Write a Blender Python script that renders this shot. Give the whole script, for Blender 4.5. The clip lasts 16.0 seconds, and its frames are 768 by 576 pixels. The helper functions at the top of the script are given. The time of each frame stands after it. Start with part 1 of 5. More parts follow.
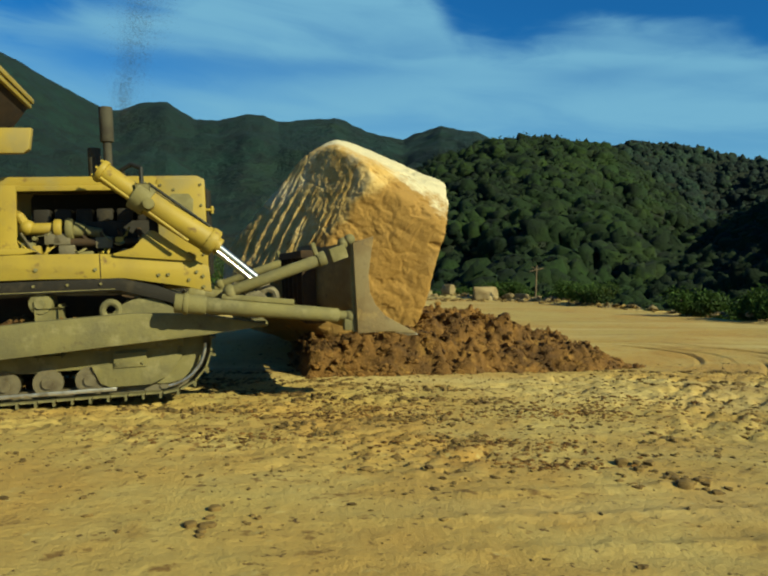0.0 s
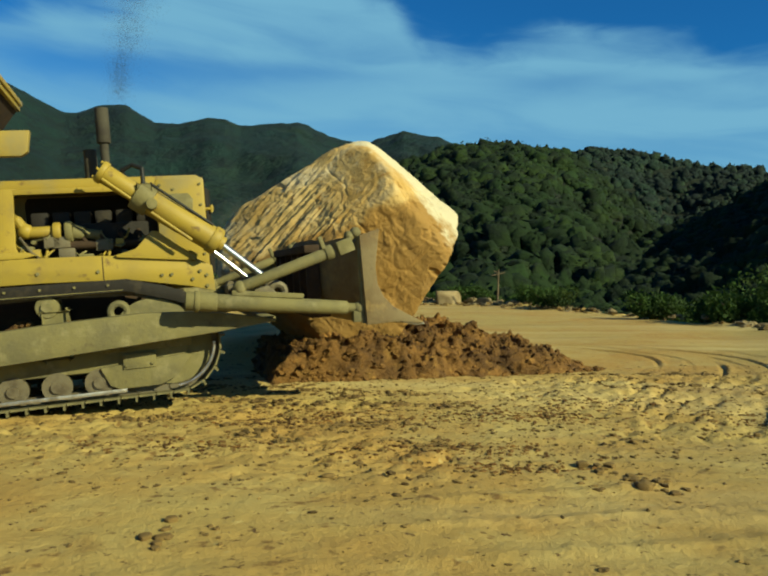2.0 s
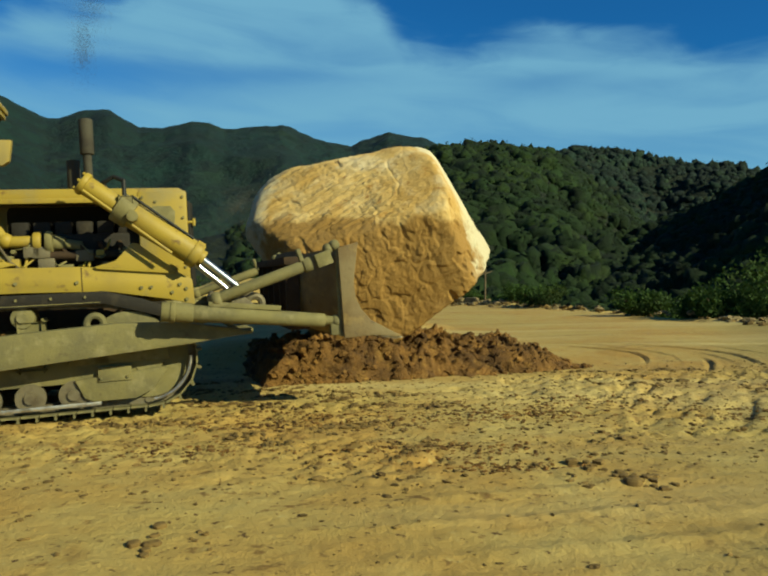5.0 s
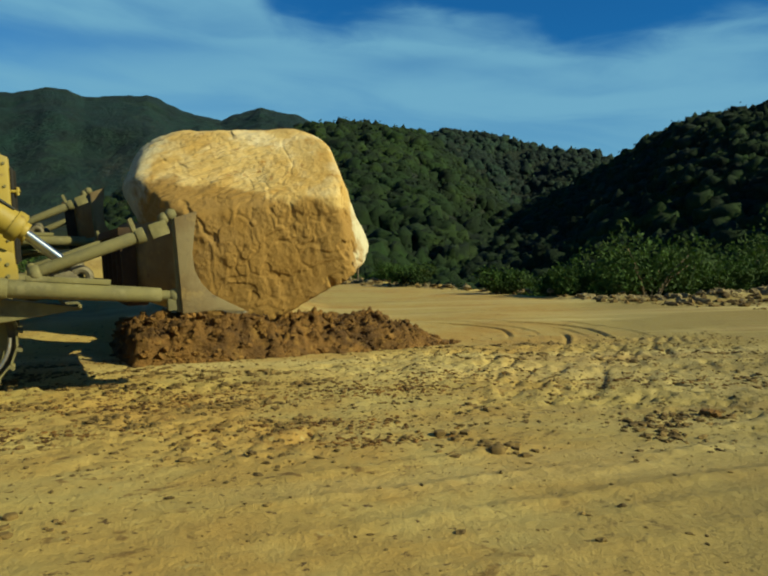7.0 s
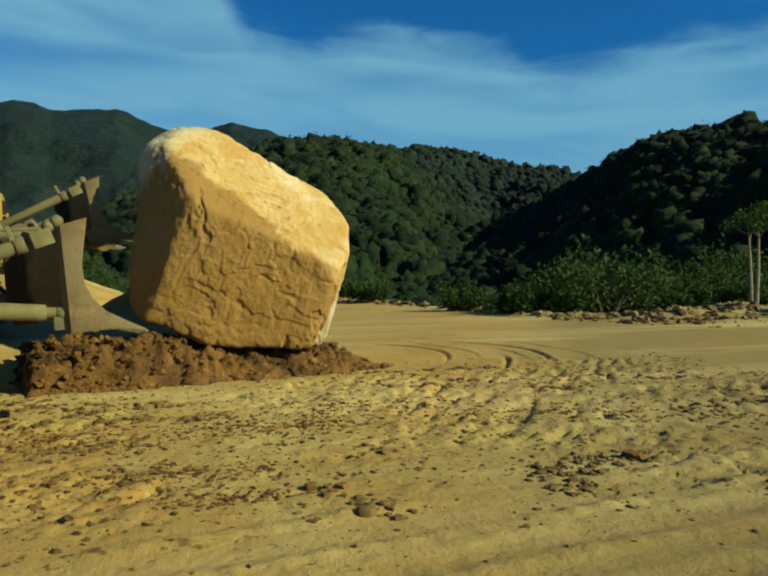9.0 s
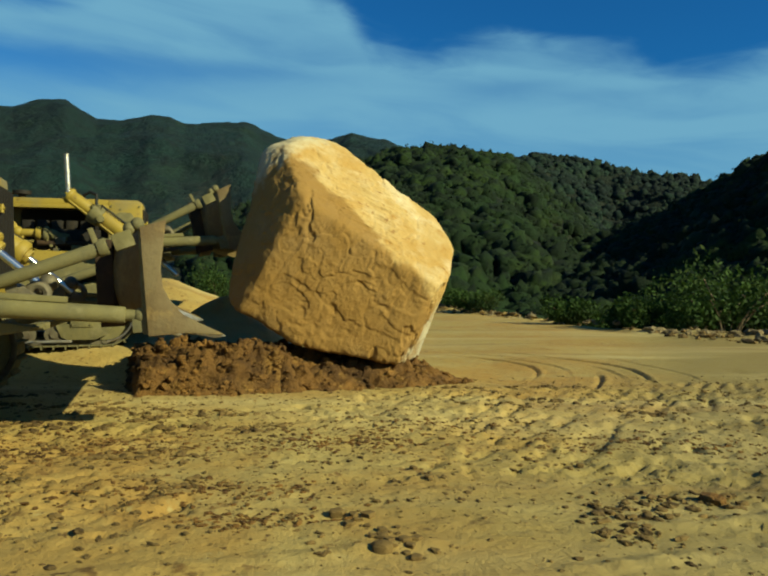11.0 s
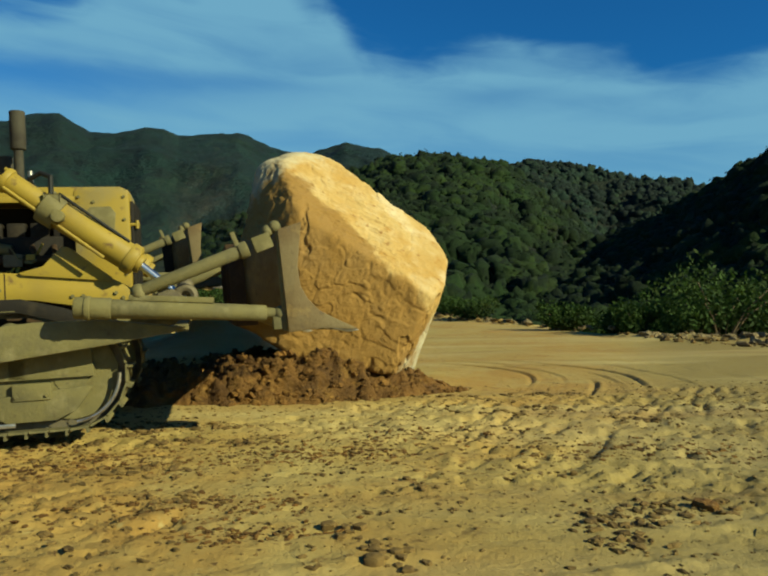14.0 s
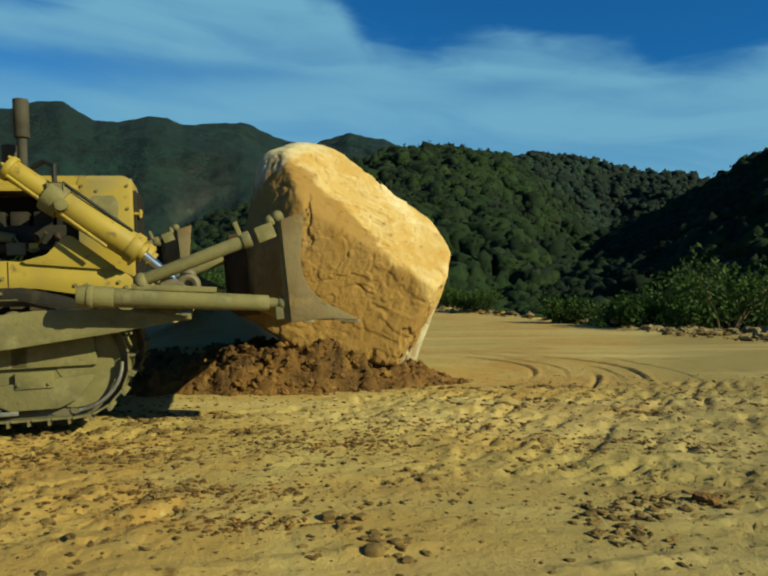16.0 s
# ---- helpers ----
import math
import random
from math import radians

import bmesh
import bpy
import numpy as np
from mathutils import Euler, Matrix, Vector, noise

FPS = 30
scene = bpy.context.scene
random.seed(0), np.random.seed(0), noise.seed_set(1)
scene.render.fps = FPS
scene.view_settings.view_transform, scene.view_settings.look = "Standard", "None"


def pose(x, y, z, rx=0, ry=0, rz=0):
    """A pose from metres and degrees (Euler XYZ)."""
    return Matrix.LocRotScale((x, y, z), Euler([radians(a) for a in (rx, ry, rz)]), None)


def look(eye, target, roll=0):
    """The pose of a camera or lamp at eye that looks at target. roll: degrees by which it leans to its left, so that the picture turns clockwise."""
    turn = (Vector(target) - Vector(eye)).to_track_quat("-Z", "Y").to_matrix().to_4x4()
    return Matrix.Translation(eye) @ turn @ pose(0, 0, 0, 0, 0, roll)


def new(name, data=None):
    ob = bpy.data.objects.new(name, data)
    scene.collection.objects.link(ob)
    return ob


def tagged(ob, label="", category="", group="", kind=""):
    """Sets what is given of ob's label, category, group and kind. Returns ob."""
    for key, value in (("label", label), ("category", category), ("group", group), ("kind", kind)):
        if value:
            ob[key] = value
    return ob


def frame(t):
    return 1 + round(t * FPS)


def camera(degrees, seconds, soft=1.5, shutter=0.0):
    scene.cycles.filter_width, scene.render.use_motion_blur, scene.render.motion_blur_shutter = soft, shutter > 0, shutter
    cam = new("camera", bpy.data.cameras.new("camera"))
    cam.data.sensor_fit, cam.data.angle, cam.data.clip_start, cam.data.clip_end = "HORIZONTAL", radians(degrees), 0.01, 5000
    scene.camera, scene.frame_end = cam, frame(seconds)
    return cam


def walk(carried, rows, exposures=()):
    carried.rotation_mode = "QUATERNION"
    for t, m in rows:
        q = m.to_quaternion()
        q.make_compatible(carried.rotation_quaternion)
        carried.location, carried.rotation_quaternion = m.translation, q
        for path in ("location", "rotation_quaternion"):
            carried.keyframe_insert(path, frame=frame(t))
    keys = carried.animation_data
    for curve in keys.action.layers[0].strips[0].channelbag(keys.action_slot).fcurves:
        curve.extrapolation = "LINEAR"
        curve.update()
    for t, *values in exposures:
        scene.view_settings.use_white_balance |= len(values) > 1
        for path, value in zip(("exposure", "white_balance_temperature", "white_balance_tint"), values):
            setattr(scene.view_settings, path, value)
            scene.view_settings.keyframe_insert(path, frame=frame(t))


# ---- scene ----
cam = camera(55.9, 16.0, soft=2.25)
PATH = [
    (0.0, pose(0.000, 0.000, 1.600, 89.20, -0.80, 0.00)),
    (0.5, pose(-0.005, 0.005, 1.600, 89.30, -0.90, -0.60)),
    (1.0, pose(0.012, 0.012, 1.605, 89.60, -0.70, -0.90)),
    (1.5, pose(0.022, 0.034, 1.598, 89.70, -0.90, -2.60)),
    (2.0, pose(0.020, 0.052, 1.598, 89.60, -0.60, -2.90)),
    (2.5, pose(0.037, 0.047, 1.598, 89.50, 0.10, -3.80)),
    (3.0, pose(0.032, 0.049, 1.600, 89.60, 0.10, -4.00)),
    (3.5, pose(0.022, 0.054, 1.602, 89.90, 0.40, -2.80)),
    (4.0, pose(0.032, 0.061, 1.600, 90.00, 0.40, -3.20)),
    (6.5, pose(0.020, 0.069, 1.575, 88.40, 0.10, -8.50)),
    (7.0, pose(0.042, 0.101, 1.568, 88.00, 0.10, -13.90)),
    (7.5, pose(0.256, 0.207, 1.578, 89.00, 1.00, -14.10)),
    (8.0, pose(0.507, 0.317, 1.583, 87.50, -0.60, -16.20)),
    (8.5, pose(0.795, 0.608, 1.585, 88.10, -3.00, -19.50)),
    (9.0, pose(1.092, 0.812, 1.627, 89.20, 0.10, -16.10)),
    (9.5, pose(1.449, 0.974, 1.659, 91.10, -1.30, -10.50)),
    (10.0, pose(1.629, 1.112, 1.657, 89.90, -2.20, -7.90)),
    (12.5, pose(1.806, 1.114, 1.664, 89.90, 0.20, -7.10)),
    (13.0, pose(1.820, 1.122, 1.669, 90.10, 0.50, -7.20)),
    (13.5, pose(1.830, 1.117, 1.674, 90.20, 0.30, -7.20)),
    (14.0, pose(1.820, 1.105, 1.676, 90.50, -0.10, -7.30)),
    (14.5, pose(1.818, 1.105, 1.676, 90.50, -0.20, -7.20)),
    (15.0, pose(1.825, 1.112, 1.676, 90.40, 0.10, -7.50)),
    (15.5, pose(1.825, 1.112, 1.676, 90.40, 0.00, -7.50)),
    (16.0, pose(1.820, 1.105, 1.679, 89.80, -0.60, -7.10)),
]
walk(cam, PATH, exposures=((0.0, 0.69), (4.0, 0.65), (6.5, 0.56), (16.0, 0.55)))


# ---------------- light ----------------
SUN_DIR = Vector((0.725, -0.525, 0.485)).normalized()      # towards the sun
world = bpy.data.worlds.new("world")
scene.world = world
world.use_nodes = True
wn, wl = world.node_tree.nodes, world.node_tree.links
bg = wn["Background"]
sky = wn.new("ShaderNodeTexSky")
sky.sky_type, sky.sun_disc = "NISHITA", False
sky.sun_elevation, sky.sun_rotation = math.asin(SUN_DIR.z), math.atan2(SUN_DIR.x, SUN_DIR.y)
sky.air_density, sky.dust_density, sky.ozone_density = 1.0, 0.3, 3.0
bg.inputs[1].default_value = 0.062


def wmath(op, a, b=None, clamp=False):
    n = wn.new("ShaderNodeMath")
    n.operation, n.use_clamp = op, clamp
    for k, v in enumerate((a, b)):
        if v is None:
            continue
        if isinstance(v, (int, float)):
            n.inputs[k].default_value = v
        else:
            wl.new(v, n.inputs[k])
    return n.outputs[0]


# a broad veil of thin cirrus: its upper rim wanders with the bearing, blue streaks run through it
wtc = wn.new("ShaderNodeTexCoord")
wsep = wn.new("ShaderNodeSeparateXYZ")
wl.new(wtc.outputs["Generated"], wsep.inputs[0])
bearing = wmath("MULTIPLY", wmath("ARCTAN2", wsep.outputs[0], wsep.outputs[1]), 57.2958)
height = wmath("MULTIPLY", wmath("ARCSINE", wsep.outputs[2]), 57.2958)


def wnoise(sx, sy, seed, detail=5.0, distortion=0.5):
    """Noise over bearing and height, drawn out along the horizon."""
    c = wn.new("ShaderNodeCombineXYZ")
    wl.new(wmath("MULTIPLY", bearing, sx), c.inputs[0])
    wl.new(wmath("MULTIPLY", wmath("ADD", height, wmath("MULTIPLY", bearing, 0.09)), sy), c.inputs[1])
    c.inputs[2].default_value = seed
    n = wn.new("ShaderNodeTexNoise")
    n.inputs["Scale"].default_value, n.inputs["Detail"].default_value = 1.0, detail
    n.inputs["Roughness"].default_value, n.inputs["Distortion"].default_value = 0.5, distortion
    wl.new(c.outputs[0], n.inputs["Vector"])
    return n.outputs[0]


def wcurve(rows):
    """A smooth function of the bearing, -60 to 60 degrees, given as rows of (bearing, degrees of height)."""
    r = wn.new("ShaderNodeValToRGB")
    r.color_ramp.interpolation = "EASE"
    e = r.color_ramp.elements
    while len(e) < len(rows):
        e.new(0.5)
    for k, (az, el) in enumerate(rows):
        e[k].position = (az + 60) / 120
        e[k].color = (el / 40, el / 40, el / 40, 1)
    wl.new(wmath("DIVIDE", wmath("ADD", bearing, 60), 120, True), r.inputs[0])
    return wmath("MULTIPLY", r.outputs[0], 40)


def wramp(v, lo, hi):
    n = wn.new("ShaderNodeMapRange")
    n.interpolation_type = "SMOOTHSTEP"
    n.inputs["From Min"].default_value, n.inputs["From Max"].default_value = lo, hi
    wl.new(v, n.inputs[0])
    return n.outputs[0]


rim = wcurve(((-60, 17), (-28, 17.6), (-20, 20.2), (-10, 23.5), (-3, 26), (2, 23), (6, 19.2), (11, 18.6), (17, 19.3), (22, 17.9), (30, 16.3), (40, 17.3), (60, 18)))
ragged = wmath("MULTIPLY", wmath("SUBTRACT", wnoise(0.16, 0.55, 4.7), 0.5), 4.5)
veil = wramp(wmath("SUBTRACT", wmath("ADD", rim, ragged), height), -0.9, 2.6)
wisps = wramp(wnoise(0.055, 0.30, 3.1), 0.30, 0.62)
cloud = wmath("MULTIPLY", veil, wmath("ADD", wmath("MULTIPLY", wisps, 0.34), 0.62))
for az, el, half, thick, depth in ((-18, 15.4, 13, 1.25, 0.75), (-5, 15.9, 8, 0.7, 0.35), (16, 15.2, 5, 0.8, 0.40), (24, 14.4, 5, 0.6, 0.2)):
    dx = wmath("DIVIDE", wmath("SUBTRACT", bearing, az), half)
    dy = wmath("DIVIDE", wmath("ADD", wmath("SUBTRACT", height, el), wmath("MULTIPLY", ragged, 0.35)), thick)
    far = wmath("ADD", wmath("MULTIPLY", dx, dx), wmath("MULTIPLY", dy, dy))
    cloud = wmath("MULTIPLY", cloud, wmath("SUBTRACT", 1.0, wmath("MULTIPLY", wmath("EXPONENT", wmath("MULTIPLY", far, -1.0)), depth)))
wmix = wn.new("ShaderNodeMix")
wmix.data_type = "RGBA"
wl.new(wmath("MULTIPLY", cloud, 0.95), wmix.inputs["Factor"])
wtint = wn.new("ShaderNodeMix")
wtint.data_type, wtint.blend_type = "RGBA", "MULTIPLY"
wtint.inputs["Factor"].default_value = 1.0
wtint.inputs["B"].default_value = (0.09, 0.60, 1.0, 1)
wl.new(sky.outputs[0], wtint.inputs["A"])
wl.new(wtint.outputs["Result"], wmix.inputs["A"])
wmix.inputs["B"].default_value = (1.85, 4.6, 6.3, 1)
wl.new(wmix.outputs["Result"], bg.inputs[0])

sun = new("sun", bpy.data.lights.new("sun", "SUN"))
sun.data.energy, sun.data.angle, sun.data.color = 4.7, radians(0.5), (0.965, 0.965, 0.59)
sun.matrix_world = look(SUN_DIR * 60, (0, 0, 0))


# ---------------- materials ----------------
def material(name, base, vary=(), scale=3.0, fine=30.0, rough=0.85, metal=0.0, bump=0.3, bump_dist=0.02, island=0.0, random=0.0):
    """base colour broken up by other colours: vary is rows of (colour, noise scale, low, high)."""
    m = bpy.data.materials.new(name)
    m.use_nodes = True
    n, l = m.node_tree.nodes, m.node_tree.links
    p = n["Principled BSDF"]
    p.inputs["Roughness"].default_value, p.inputs["Metallic"].default_value = rough, metal
    p.inputs["Specular IOR Level"].default_value = 0.25
    tc = n.new("ShaderNodeTexCoord")
    col = n.new("ShaderNodeRGB")
    col.outputs[0].default_value = (*base, 1)
    out = col.outputs[0]
    for k, (c, sc, lo, hi) in enumerate(vary):
        no = n.new("ShaderNodeTexNoise")
        no.inputs["Scale"].default_value, no.inputs["Detail"].default_value, no.inputs["Roughness"].default_value = sc, 6.0, 0.62
        off = n.new("ShaderNodeMapping")
        off.inputs["Location"].default_value = (7.3 * k, 3.1 * k, 1.7 * k)
        l.new(tc.outputs["Object"], off.inputs[0])
        l.new(off.outputs[0], no.inputs["Vector"])
        mr = n.new("ShaderNodeMapRange")
        mr.inputs["From Min"].default_value, mr.inputs["From Max"].default_value = lo, hi
        l.new(no.outputs[0], mr.inputs[0])
        mx = n.new("ShaderNodeMix")
        mx.data_type = "RGBA"
        mx.inputs["B"].default_value = (*c, 1)
        l.new(mr.outputs[0], mx.inputs["Factor"])
        l.new(out, mx.inputs["A"])
        out = mx.outputs["Result"]
    for amount, node, socket in ((island, "ShaderNodeNewGeometry", "Random Per Island"), (random, "ShaderNodeObjectInfo", "Random")):
        if amount:
            g = n.new(node)
            mr = n.new("ShaderNodeMapRange")
            mr.inputs["To Min"].default_value, mr.inputs["To Max"].default_value = 1 - amount, 1 + amount
            l.new(g.outputs[socket], mr.inputs[0])
            hs = n.new("ShaderNodeHueSaturation")
            l.new(mr.outputs[0], hs.inputs["Value"])
            l.new(out, hs.inputs["Color"])
            out = hs.outputs[0]
    l.new(out, p.inputs["Base Color"])
    if bump:
        fn = n.new("ShaderNodeTexNoise")
        fn.inputs["Scale"].default_value, fn.inputs["Detail"].default_value, fn.inputs["Roughness"].default_value = fine, 8.0, 0.65
        l.new(tc.outputs["Object"], fn.inputs["Vector"])
        bp = n.new("ShaderNodeBump")
        bp.inputs["Strength"].default_value, bp.inputs["Distance"].default_value = bump, bump_dist
        l.new(fn.outputs[0], bp.inputs["Height"])
        l.new(bp.outputs[0], p.inputs["Normal"])
    return m


# the dark specks and patches also paint in the shade among broken clods
soil_mat = material("packed_soil", (0.3503, 0.2523, 0.07487), [((0.3293, 0.191, 0.04557), 0.22, 0.38, 0.60), ((0.3783, 0.2864, 0.09765), 0.9, 0.50, 0.76), ((0.2242, 0.1296, 0.03255), 1.5, 0.61, 0.78), ((0.1681, 0.09207, 0.02474), 4.0, 0.61, 0.68), ((0.09108, 0.04774, 0.01562), 13.0, 0.61, 0.67), ((0.4063, 0.3205, 0.1237), 7.0, 0.64, 0.76)], fine=12, bump=0.6, bump_dist=0.04)
# brown clods, their tone deepened to carry the shadow on them
clod_mat = material("soil_clods", (0.1339, 0.08184, 0.02381), [((0.0744, 0.04216, 0.01389), 1.4, 0.45, 0.7), ((0.1984, 0.1339, 0.03968), 5.0, 0.55, 0.8)], fine=25, bump=0.5, island=0.4)
damp_mat = material("damp_brown_soil", (0.1654, 0.07874, 0.01644), [((0.0703, 0.03307, 0.008857), 1.6, 0.42, 0.62), ((0.2315, 0.122, 0.02656), 3.5, 0.55, 0.76), ((0.2978, 0.1811, 0.04743), 12.0, 0.62, 0.76)], fine=18, bump=0.9, bump_dist=0.06, island=0.3)
rock_mat = material("ochre_rock", (0.446, 0.302, 0.113), [((0.386, 0.227, 0.060), 0.8, 0.42, 0.62), ((0.520, 0.391, 0.200), 1.7, 0.50, 0.72), ((0.564, 0.467, 0.306), 0.65, 0.58, 0.72), ((0.342, 0.179, 0.040), 3.4, 0.60, 0.76), ((0.238, 0.117, 0.033), 6.5, 0.60, 0.72)], fine=15, bump=0.6, bump_dist=0.04, rough=0.92)


def stain_and_shade(m, colour, axes, low, high, most, scale=2.2, wander=0.75):
    """A ragged patch of stain and painted shade on one side: axes weighs x, y and z."""
    n, l = m.node_tree.nodes, m.node_tree.links
    p = n["Principled BSDF"]
    old = p.inputs["Base Color"].links[0].from_socket
    tc, dot, no = n.new("ShaderNodeTexCoord"), n.new("ShaderNodeVectorMath"), n.new("ShaderNodeTexNoise")
    dot.operation = "DOT_PRODUCT"
    dot.inputs[1].default_value = axes
    no.inputs["Scale"].default_value, no.inputs["Detail"].default_value, no.inputs["Roughness"].default_value = scale, 7.0, 0.66
    l.new(tc.outputs["Object"], dot.inputs[0])
    l.new(tc.outputs["Object"], no.inputs["Vector"])
    a = n.new("ShaderNodeMath")
    a.operation = "MULTIPLY_ADD"
    l.new(no.outputs[0], a.inputs[0])
    a.inputs[1].default_value = wander
    l.new(dot.outputs["Value"], a.inputs[2])
    mr = n.new("ShaderNodeMapRange")
    mr.inputs["From Min"].default_value, mr.inputs["From Max"].default_value = low, high
    mr.inputs["To Max"].default_value = most
    l.new(a.outputs[0], mr.inputs[0])
    mx = n.new("ShaderNodeMix")
    mx.data_type = "RGBA"
    mx.inputs["B"].default_value = (*colour, 1)
    l.new(mr.outputs[0], mx.inputs["Factor"])
    l.new(old, mx.inputs["A"])
    l.new(mx.outputs["Result"], p.inputs["Base Color"])


# duller soil to the right, its colour also darkened for lens fall-off
stain_and_shade(soil_mat, (0.2108, 0.155, 0.0496), (1.0, -0.55, 0.0), 0.5, 2.8, 0.85, 0.5, 2.6)


def streaks(m, colour, scale, low, high, most, place):
    """Long faint marks drawn out along x, as traffic leaves them."""
    n, l = m.node_tree.nodes, m.node_tree.links
    p = n["Principled BSDF"]
    old = p.inputs["Base Color"].links[0].from_socket
    tc, mp, no = n.new("ShaderNodeTexCoord"), n.new("ShaderNodeMapping"), n.new("ShaderNodeTexNoise")
    mp.inputs["Scale"].default_value, mp.inputs["Location"].default_value = scale, place
    mp.inputs["Rotation"].default_value = (0, 0, 0.08)
    no.inputs["Scale"].default_value, no.inputs["Detail"].default_value, no.inputs["Distortion"].default_value = 1.0, 5.0, 0.4
    l.new(tc.outputs["Object"], mp.inputs[0])
    l.new(mp.outputs[0], no.inputs["Vector"])
    mr = n.new("ShaderNodeMapRange")
    mr.inputs["From Min"].default_value, mr.inputs["From Max"].default_value, mr.inputs["To Max"].default_value = low, high, most
    l.new(no.outputs[0], mr.inputs[0])
    mx = n.new("ShaderNodeMix")
    mx.data_type = "RGBA"
    mx.inputs["B"].default_value = (*colour, 1)
    l.new(mr.outputs[0], mx.inputs["Factor"])
    l.new(old, mx.inputs["A"])
    l.new(mx.outputs["Result"], p.inputs["Base Color"])


streaks(soil_mat, (0.43, 0.335, 0.135), (0.07, 0.34, 1.0), 0.50, 0.66, 0.75, (2.0, 5.0, 0.0))
streaks(soil_mat, (0.20, 0.115, 0.034), (0.13, 0.95, 1.0), 0.56, 0.70, 0.65, (9.0, 1.0, 0.0))
# clay still clings to the face that lay in the ground, its colour darkened for the grazing sun there; one flank is
# chalky
stain_and_shade(rock_mat, (0.225, 0.118, 0.026), (0.28, 0.0, 1.0), 0.68, 0.52, 0.88)
stain_and_shade(rock_mat, (0.496, 0.4464, 0.31), (1.0, 0.35, -0.05), 1.72, 2.02, 0.8, 2.6, 1.6)
stain_and_shade(rock_mat, (0.4836, 0.434, 0.2914), (-1.0, 0.2, 0.30), 2.75, 3.1, 0.7, 3.5, 1.2)
pale_rock_mat = material("pale_rock", (0.2108, 0.155, 0.0744), [((0.1364, 0.093, 0.0434), 1.5, 0.45, 0.7)], fine=10, bump=0.7, bump_dist=0.06, random=0.15)
forest_mat = material("forest_leaves", (0.0105, 0.0262, 0.0055), [((0.0060, 0.0155, 0.0043), 0.022, 0.42, 0.56), ((0.0176, 0.0346, 0.0059), 0.07, 0.52, 0.64), ((0.0042, 0.0112, 0.0038), 0.16, 0.50, 0.60), ((0.0189, 0.0309, 0.0093), 0.13, 0.58, 0.68)], fine=0.9, bump=0.8, bump_dist=0.6, island=0.16, rough=0.95)

def thin_leaves(m, amount):
    """Lets part of the light through leaves."""
    n, l = m.node_tree.nodes, m.node_tree.links
    p, mix, tr = n["Principled BSDF"], n.new("ShaderNodeMixShader"), n.new("ShaderNodeBsdfTranslucent")
    l.new(p.inputs["Base Color"].links[0].from_socket, tr.inputs["Color"])
    mix.inputs[0].default_value = amount
    l.new(p.outputs[0], mix.inputs[1])
    l.new(tr.outputs[0], mix.inputs[2])
    l.new(mix.outputs[0], n["Material Output"].inputs["Surface"])


thin_leaves(forest_mat, 0.15)
# forest leaves again, tinted bluer and darker for the air in between
back_forest_mat = material("haze_tinted_forest_leaves", (0.0084, 0.0214, 0.0135), [((0.0050, 0.0125, 0.0092), 0.018, 0.42, 0.56), ((0.0134, 0.0274, 0.0135), 0.05, 0.52, 0.64), ((0.0045, 0.0101, 0.0079), 0.12, 0.50, 0.60)], fine=0.6, bump=0.8, bump_dist=0.9, island=0.2, rough=0.95)
slope_mat = material("forest_floor", (0.00868, 0.01488, 0.0062), [((0.00496, 0.00868, 0.00496), 0.02, 0.4, 0.6), ((0.01736, 0.02356, 0.00868), 0.06, 0.5, 0.7)], fine=0.4, bump=1.0, bump_dist=2.0)
# the blue-green of distant haze is mixed into this base colour
far_mat = material("hazed_far_slope", (0.005239, 0.0248, 0.02003), [((0.003224, 0.01488, 0.01414), 0.006, 0.40, 0.6), ((0.01048, 0.02852, 0.01767), 0.012, 0.52, 0.7), ((0.003224, 0.01116, 0.0106), 0.06, 0.46, 0.64)], fine=0.10, bump=1.0, bump_dist=9.0)
shrub_mat = material("shrub_leaves", (0.0340, 0.0702, 0.0099), [((0.0184, 0.0360, 0.0067), 0.3, 0.42, 0.62), ((0.0580, 0.0781, 0.0123), 0.6, 0.55, 0.75)], bump=0, island=0.25, rough=0.8)
thin_leaves(shrub_mat, 0.3)
bark_mat = material("pale_bark", (0.2232, 0.1922, 0.1364), [((0.124, 0.0992, 0.062), 6, 0.45, 0.7)], fine=30)
wood_mat = material("weathered_wood", (0.1364, 0.0992, 0.0558), [((0.0744, 0.0496, 0.031), 5, 0.45, 0.7)], fine=30)
yellow_mat = material("worn_yellow_paint", (0.2940, 0.2030, 0.0266), [((0.2376, 0.1636, 0.0285), 1.3, 0.42, 0.66), ((0.1877, 0.1272, 0.0381), 2.4, 0.56, 0.76), ((0.1251, 0.0727, 0.0254), 7.0, 0.60, 0.72), ((0.20, 0.160, 0.070), 0.9, 0.52, 0.68)], fine=40, rough=0.55, bump=0.12, bump_dist=0.01)
dusty_mat = material("dusty_yellow_steel", (0.151, 0.1265, 0.04901), [((0.1063, 0.09116, 0.04324), 2.0, 0.45, 0.65), ((0.2014, 0.1705, 0.08072), 4.5, 0.52, 0.72), ((0.0783, 0.05881, 0.02883), 8.0, 0.62, 0.78)], fine=30, rough=0.8, bump=0.35)
blade_mat = material("scoured_blade_steel", (0.1612, 0.1178, 0.0558), [((0.1178, 0.0744, 0.031), 1.6, 0.45, 0.65), ((0.2604, 0.1736, 0.062), 3.0, 0.54, 0.72), ((0.0744, 0.0496, 0.031), 7.0, 0.60, 0.78)], fine=26, rough=0.75, bump=0.4)
